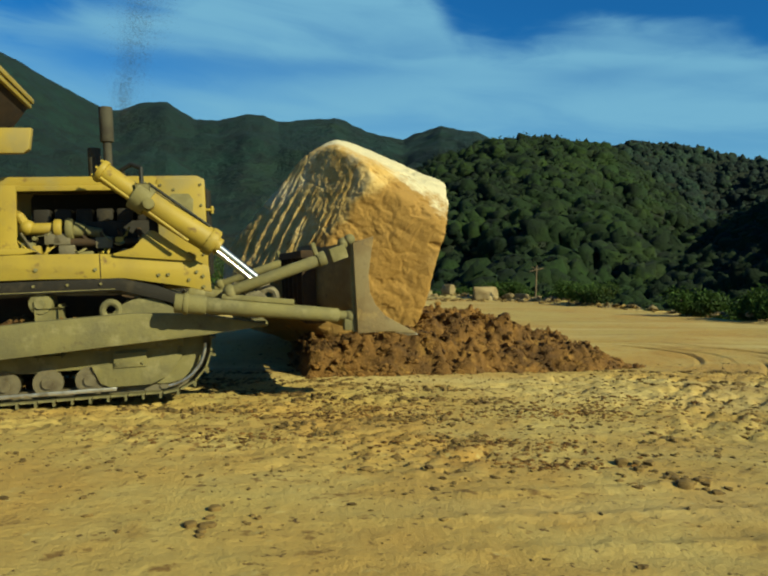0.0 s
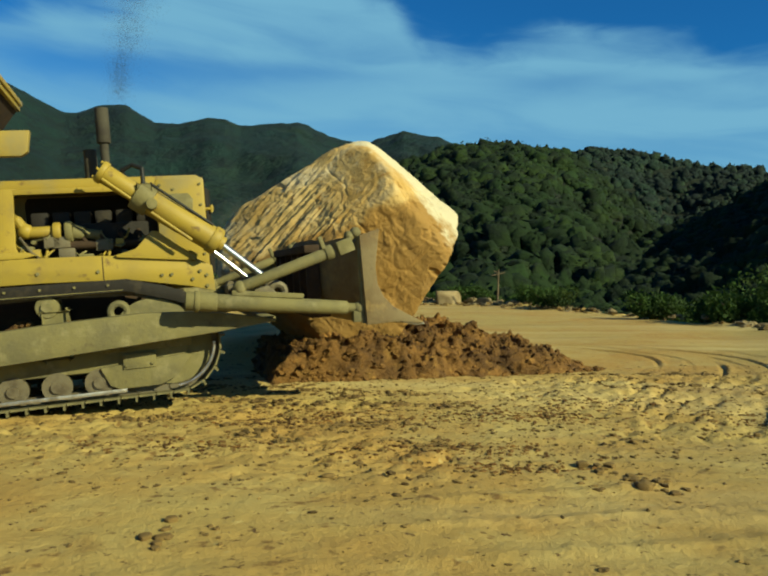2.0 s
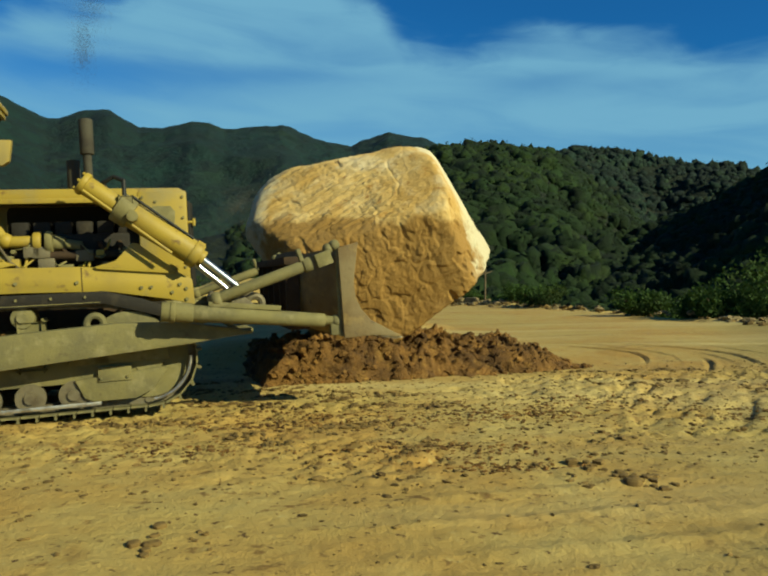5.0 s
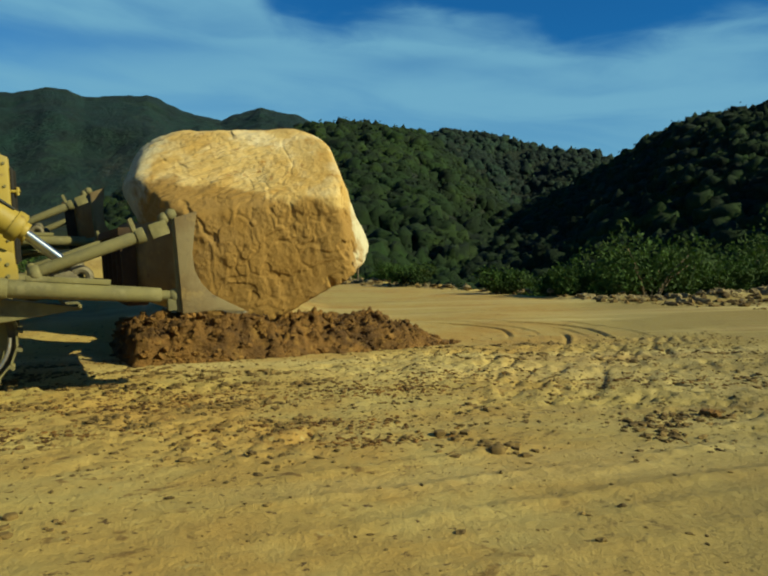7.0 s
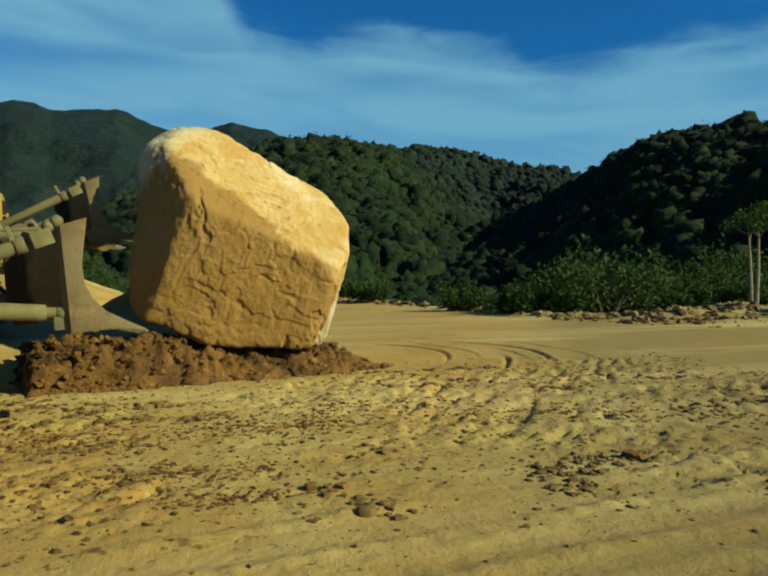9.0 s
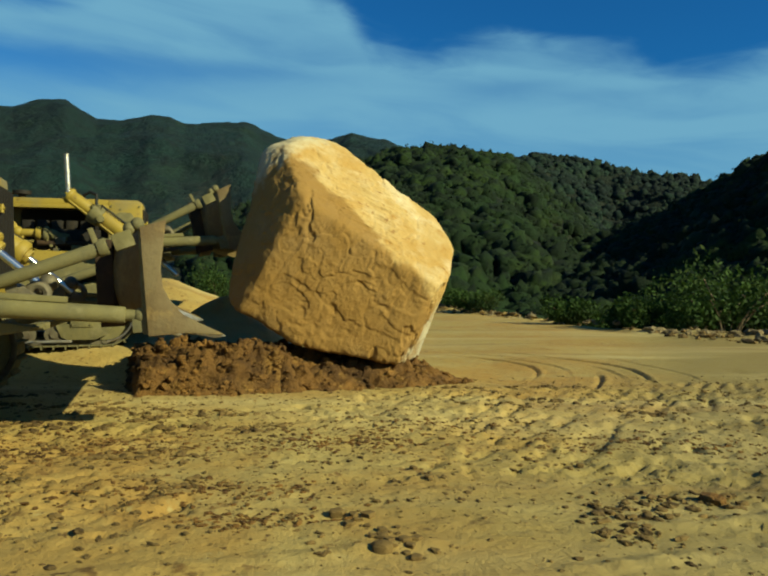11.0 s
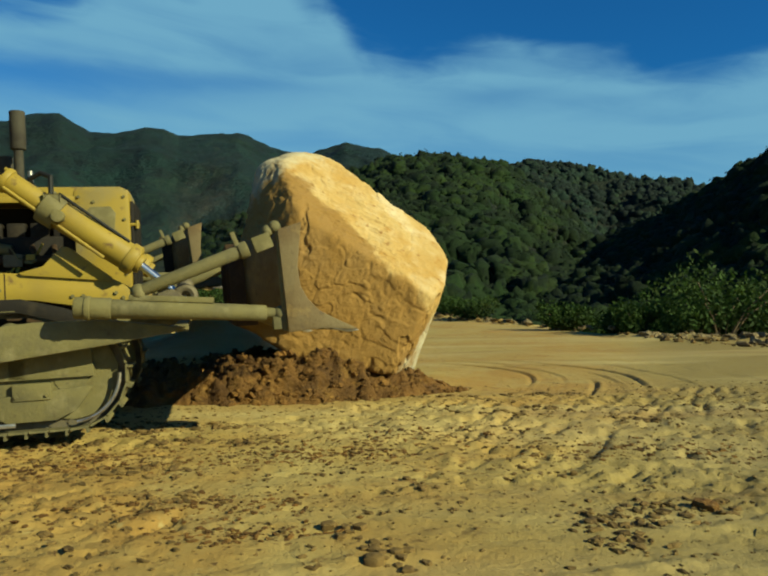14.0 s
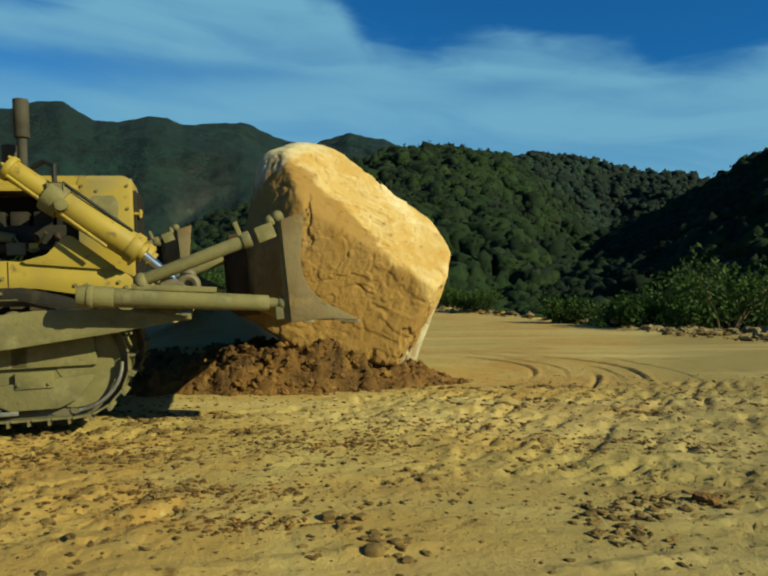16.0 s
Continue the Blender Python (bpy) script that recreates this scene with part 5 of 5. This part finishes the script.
def clod(x, y, r, seed, label):
    rs = np.random.RandomState(seed)
    planes = [(*(rs.normal(size=3)), 1) for k in range(12)]
    planes = [(a / math.sqrt(a * a + b * b + c * c), b / math.sqrt(a * a + b * b + c * c), c / math.sqrt(a * a + b * b + c * c), r * (0.7 + 0.4 * rs.rand())) for a, b, c, _ in planes]
    planes += [(1, 0, 0, r), (-1, 0, 0, r), (0, 1, 0, r), (0, -1, 0, r), (0, 0, 1, r * 0.42), (0, 0, -1, r * 0.6)]
    z = float(ground_height(np.array([x]), np.array([y]))[0])
    ob = new("clod", stone_mesh("clod", planes, clod_mat if seed != 801 else damp_mat, 3, 30, 0.35 * r, seed))
    ob.data.polygons.foreach_set("use_smooth", [False] * len(ob.data.polygons))
    ob.matrix_basis = pose(x, y, z + r * 0.15, 0, 0, rs.rand() * 360)
    return tagged(ob, label, "clod", group="large clods on the soil")


clod(5.08, 6.50, 0.11, 801, "upright dark brown clod on the churned soil")
for k in range(150):
    a = random.Random(900 + k)
    line = a.random()
    if k < 34:
        x, y = 2.15 + 0.36 * line + a.gauss(0, 0.06), 6.36 - 0.95 * line + a.gauss(0, 0.05)
    elif k < 58:
        x, y = 2.9 + 0.12 * line + a.gauss(0, 0.05), 8.25 - 1.8 * line
    elif k < 74:
        x, y = -1.0 + a.gauss(0, 0.16), 4.55 + a.gauss(0, 0.10)
    elif k < 100:
        x, y = a.gauss(-0.2, 0.8), a.gauss(8.3, 0.35)
    elif k < 108:
        x, y = a.gauss(4.1, 0.28), a.gauss(6.2, 0.12)
    elif k < 122:
        x, y = a.gauss(4.25, 0.25), a.gauss(7.7, 0.12)
    else:
        x, y = a.uniform(-3, 7.5), a.uniform(6.2, 10.5)
    clod(x, y, 0.014 + (0.045 if k < 34 else 0.035) * a.random() ** 2, 900 + k, "dark brown clod of broken soil")


# ---------------- smoke and dust ----------------
def haze_material(name, colour, thin):
    m = bpy.data.materials.new(name)
    m.use_nodes = True
    n, l = m.node_tree.nodes, m.node_tree.links
    p, mix, clear = n["Principled BSDF"], n.new("ShaderNodeMixShader"), n.new("ShaderNodeBsdfTransparent")
    p.inputs["Base Color"].default_value, p.inputs["Roughness"].default_value = (*colour, 1), 1.0
    mix.inputs[0].default_value = thin
    l.new(clear.outputs[0], mix.inputs[1])
    l.new(p.outputs[0], mix.inputs[2])
    l.new(mix.outputs[0], n["Material Output"].inputs["Surface"])
    return m


def puff(name, count, spread, grain, mat, seed, label, category):
    """A loose cloud of fine specks, thicker in its middle."""
    rs = np.random.RandomState(seed)
    c = np.clip(rs.normal(size=(count, 3)), -2.2, 2.2)
    c = c * np.array(spread) * (0.75 + 0.35 * vnoise(c[:, 0] * 1.5, c[:, 1] * 1.5, c[:, 2] * 1.5, seed))[:, None]
    V = (c[:, None, :] + rs.normal(size=(count, 3, 3)) * grain).reshape(-1, 3)
    me = mesh_of(name, V, [(3 * k, 3 * k + 1, 3 * k + 2) for k in range(count)], mat, False)
    return tagged(new(name, me), label, category, kind="stuff")


smoke_mat = haze_material("thin_dark_smoke", (0.035, 0.032, 0.028), 0.24)
dust_mat = haze_material("pale_dust", (0.24, 0.22, 0.17), 0.25)
smoke_puffs = [puff("smoke_puff", 8000, (0.10 + 0.05 * k, 0.10 + 0.05 * k, 0.26 + 0.05 * k), 0.0045, smoke_mat, 951 + k, "thin dark puff of exhaust smoke above the stack", "smoke") for k in range(4)]
dust_puffs = [puff("dust_puff", n, sp, 0.005, dust_mat, 961 + k, "faint pale dust drifting beside the boulder", "dust") for k, (n, sp) in enumerate(((30000, (0.62, 0.5, 0.75)), (9000, (0.25, 0.25, 0.28))))]


# ---------------- movement ----------------
def turned(t, w, p):
    ang = Vector(w).length
    return (t, Matrix.Translation(p) @ (Matrix.Rotation(radians(ang), 4, Vector(w)) if ang > 1e-6 else Matrix.Identity(4)))


def motions():
    walk(boulder, [turned(*r) for r in (
        (0.0, (-0.2, -52.8, -1.3), (-0.69, 13.79, 2.36)), (0.5, (-0.1, -48.6, -1.5), (-0.47, 13.88, 2.38)), (1.0, (0.1, -45.1, -1.3), (-0.29, 13.91, 2.41)),
        (1.5, (0.4, -41.3, -1.1), (-0.14, 13.99, 2.46)), (2.0, (0.4, -35.6, -1.3), (0.10, 14.03, 2.46)), (2.5, (0.8, -29.4, -1.5), (0.36, 14.05, 2.47)),
        (3.0, (0.9, -25.3, -1.3), (0.51, 14.05, 2.51)), (3.5, (0.8, -21.7, -1.7), (0.71, 14.05, 2.55)), (4.0, (1.0, -17.8, -1.8), (0.87, 14.04, 2.56)),
        (6.5, (0.2, -10.4, 0.7), (1.11, 14.26, 2.51)), (7.0, (-0.1, -6.1, 1.3), (1.24, 14.26, 2.50)), (7.5, (-0.4, 0.7, 0.9), (1.50, 14.32, 2.40)),
        (8.0, (-1.6, 8.7, 2.4), (1.85, 14.32, 2.33)), (8.5, (-1.4, 17.2, 6.3), (2.24, 14.36, 2.20)), (9.0, (-2.8, 26.3, 8.0), (2.54, 14.39, 2.11)),
        (9.5, (-5.1, 32.2, 9.0), (2.87, 14.48, 2.06)), (10.0, (-6.1, 33.5, 7.3), (2.94, 14.48, 2.04)), (12.5, (-5.7, 33.9, 8.2), (2.87, 14.53, 2.02)),
        (13.0, (-6.6, 33.7, 7.7), (2.96, 14.57, 1.98)), (14.0, (-6.9, 33.9, 7.5), (2.97, 14.60, 1.98)), (14.5, (-6.9, 33.9, 7.5), (2.97, 14.60, 1.98)),
        (16.0, (-6.9, 33.9, 7.5), (2.97, 14.60, 1.98)))])
    walk(dozer, [(t, pose(x, y, z, roll, -pitch, turn)) for t, x, y, z, roll, pitch, turn in (
        (0.0, -4.71, 9.80, 0.01, 0.5, 3.3, 14.3), (0.5, -4.54, 9.88, 0.0, 0.5, 4.0, 14.4), (1.0, -4.37, 9.85, 0.03, 0.5, 4.6, 14.3), (1.5, -4.23, 9.88, 0.06, 0.4, 5.6, 14.4),
        (2.0, -4.11, 9.96, 0.03, 0.4, 5.1, 14.6), (2.5, -4.15, 10.08, 0.02, 0.3, 2.2, 14.6), (3.0, -4.16, 10.07, 0.0, 0.3, 2.9, 14.6), (3.5, -4.15, 10.05, 0.0, 0.3, 2.55, 14.6),
        (4.0, -4.16, 10.06, 0.0, 0.3, 2.5, 14.6), (6.5, -4.52, 9.90, 0.0, 0.3, 2.8, 12.5), (7.0, -4.58, 9.90, 0.0, 0.3, 2.6, 12.5), (7.5, -4.52, 9.92, 0.0, 0.3, 2.4, 12.2),
        (8.0, -4.36, 9.96, 0.0, 0.3, 2.4, 12.0), (8.5, -4.28, 9.96, 0.0, 0.2, 2.4, 12.0), (9.0, -4.28, 9.96, 0.0, 0.1, 2.4, 12.0), (9.5, -4.28, 9.96, 0.0, 0.0, 2.4, 12.0),
        (10.0, -4.28, 9.97, 0.0, -0.2, 2.4, 11.5), (12.5, -2.85, 10.10, 0.05, -0.5, 2.2, 7.7), (13.0, -2.46, 10.25, 0.05, -0.5, 2.0, 6.8), (13.5, -2.40, 10.38, 0.05, -0.5, 2.75, 7.3),
        (14.0, -2.43, 10.46, 0.06, -0.5, 2.7, 7.3), (14.5, -2.43, 10.46, 0.06, -0.5, 2.7, 7.3), (15.0, -2.42, 10.47, 0.06, -0.5, 2.7, 7.1), (16.0, -2.43, 10.46, 0.06, -0.5, 2.7, 7.3))])
    lift = [(0.0, -0.6), (1.0, -0.5), (2.0, -0.5), (2.5, 0.0), (3.5, 0.0), (4.0, -0.1), (6.5, 0.5), (8.0, 0.6), (8.5, 1.4), (10.0, 1.4), (12.5, 1.6), (13.0, 2.0), (13.5, 2.25), (14.5, 2.4), (16.0, 2.4)]
    walk(push, [(t, Matrix.Translation(TRUNNION) @ pose(0, 0, 0, 0, -a, 0)) for t, a in lift])
    walk(dozer_b, [(t, pose(x, 16.0, 0.36 + dz, 0, -1.0, 8.0)) for t, x, dz in (
        (0.0, -10.6, 0.0), (4.0, -9.4, 0.0), (6.5, -6.7, 0.0), (7.0, -6.1, 0.0), (8.0, -5.2, 0.05), (9.0, -4.38, 0.05), (9.5, -3.80, 0.08), (10.0, -3.45, 0.06), (12.5, -4.0, 0.0), (14.5, -4.15, -0.05), (16.0, -4.4, -0.1))])
    walk(push_b, [(t, Matrix.Translation(TRUNNION) @ pose(0, 0, 0, 0, -a, 0)) for t, a in (
        (0.0, 3.0), (4.0, 4.0), (6.5, 5.0), (8.0, 8.0), (9.0, 9.8), (10.0, 10.3), (12.5, 9.0), (13.0, 7.0), (14.5, 6.0), (16.0, 4.5))])
    walk(heap_long, [(t, pose(1.75, 14.4, 0.0, 0, 0, 16)) for t in (0.0, 16.0)])
    walk(heap_front, [(t, pose(x, y, z, 0, 0, 16)) for t, x, y, z in (
        (0.0, 1.9, 14.9, 0.0), (2.0, 2.0, 14.9, -0.08), (4.0, 2.15, 15.0, -0.28), (6.5, 2.3, 15.0, -0.36), (7.5, 2.4, 15.1, -0.5), (9.0, 2.5, 15.2, -0.75), (10.0, 2.5, 15.2, -0.78), (16.0, 2.5, 15.2, -0.78))])
    walk(heap_pushed, [(t, pose(x, y, 0.0, 0, 0, 14)) for t, x, y in (
        (0.0, -0.35, 13.1), (4.0, -0.25, 13.1), (8.0, -0.1, 13.2), (10.0, 0.15, 13.3), (12.5, 1.2, 13.6), (13.0, 1.55, 13.7), (14.5, 1.7, 13.8), (16.0, 1.7, 13.8))])
    # smoke climbs from the stack while the machine pushes; dust hangs by the boulder
    for k, ob in enumerate(smoke_puffs):
        walk(ob, [(t, pose(x + 0.1 * k - 0.05 * t, y, 3.95 + 0.50 * k + (0.16 + 0.03 * k) * t, 0, 0, 9 * t)) for t, x, y in ((0.0, -3.52, 9.72), (2.0, -2.93, 9.85), (4.0, -2.98, 9.95), (9.0, -3.2, 9.95), (16.0, -3.3, 10.2))])
    walk(dust_puffs[0], [(t, pose(x, y, z, 0, 0, 3 * t)) for t, x, y, z in (
        (0.0, -2.6, 16.4, 2.3), (4.0, -1.7, 16.4, 2.6), (7.0, -1.1, 16.5, 3.0), (10.0, 0.0, 16.6, 2.8), (13.0, 0.1, 16.6, 3.2), (16.0, 0.0, 16.6, 3.4))])
    walk(dust_puffs[1], [(t, pose(x, y, z, 0, 0, 5 * t)) for t, x, y, z in (
        (0.0, -2.5, 14.6, 2.4), (3.0, -2.0, 14.6, 2.9), (7.0, -1.5, 15.2, 3.2), (12.0, -0.4, 16.0, 2.6), (16.0, -0.3, 16.0, 3.0))])


motions()
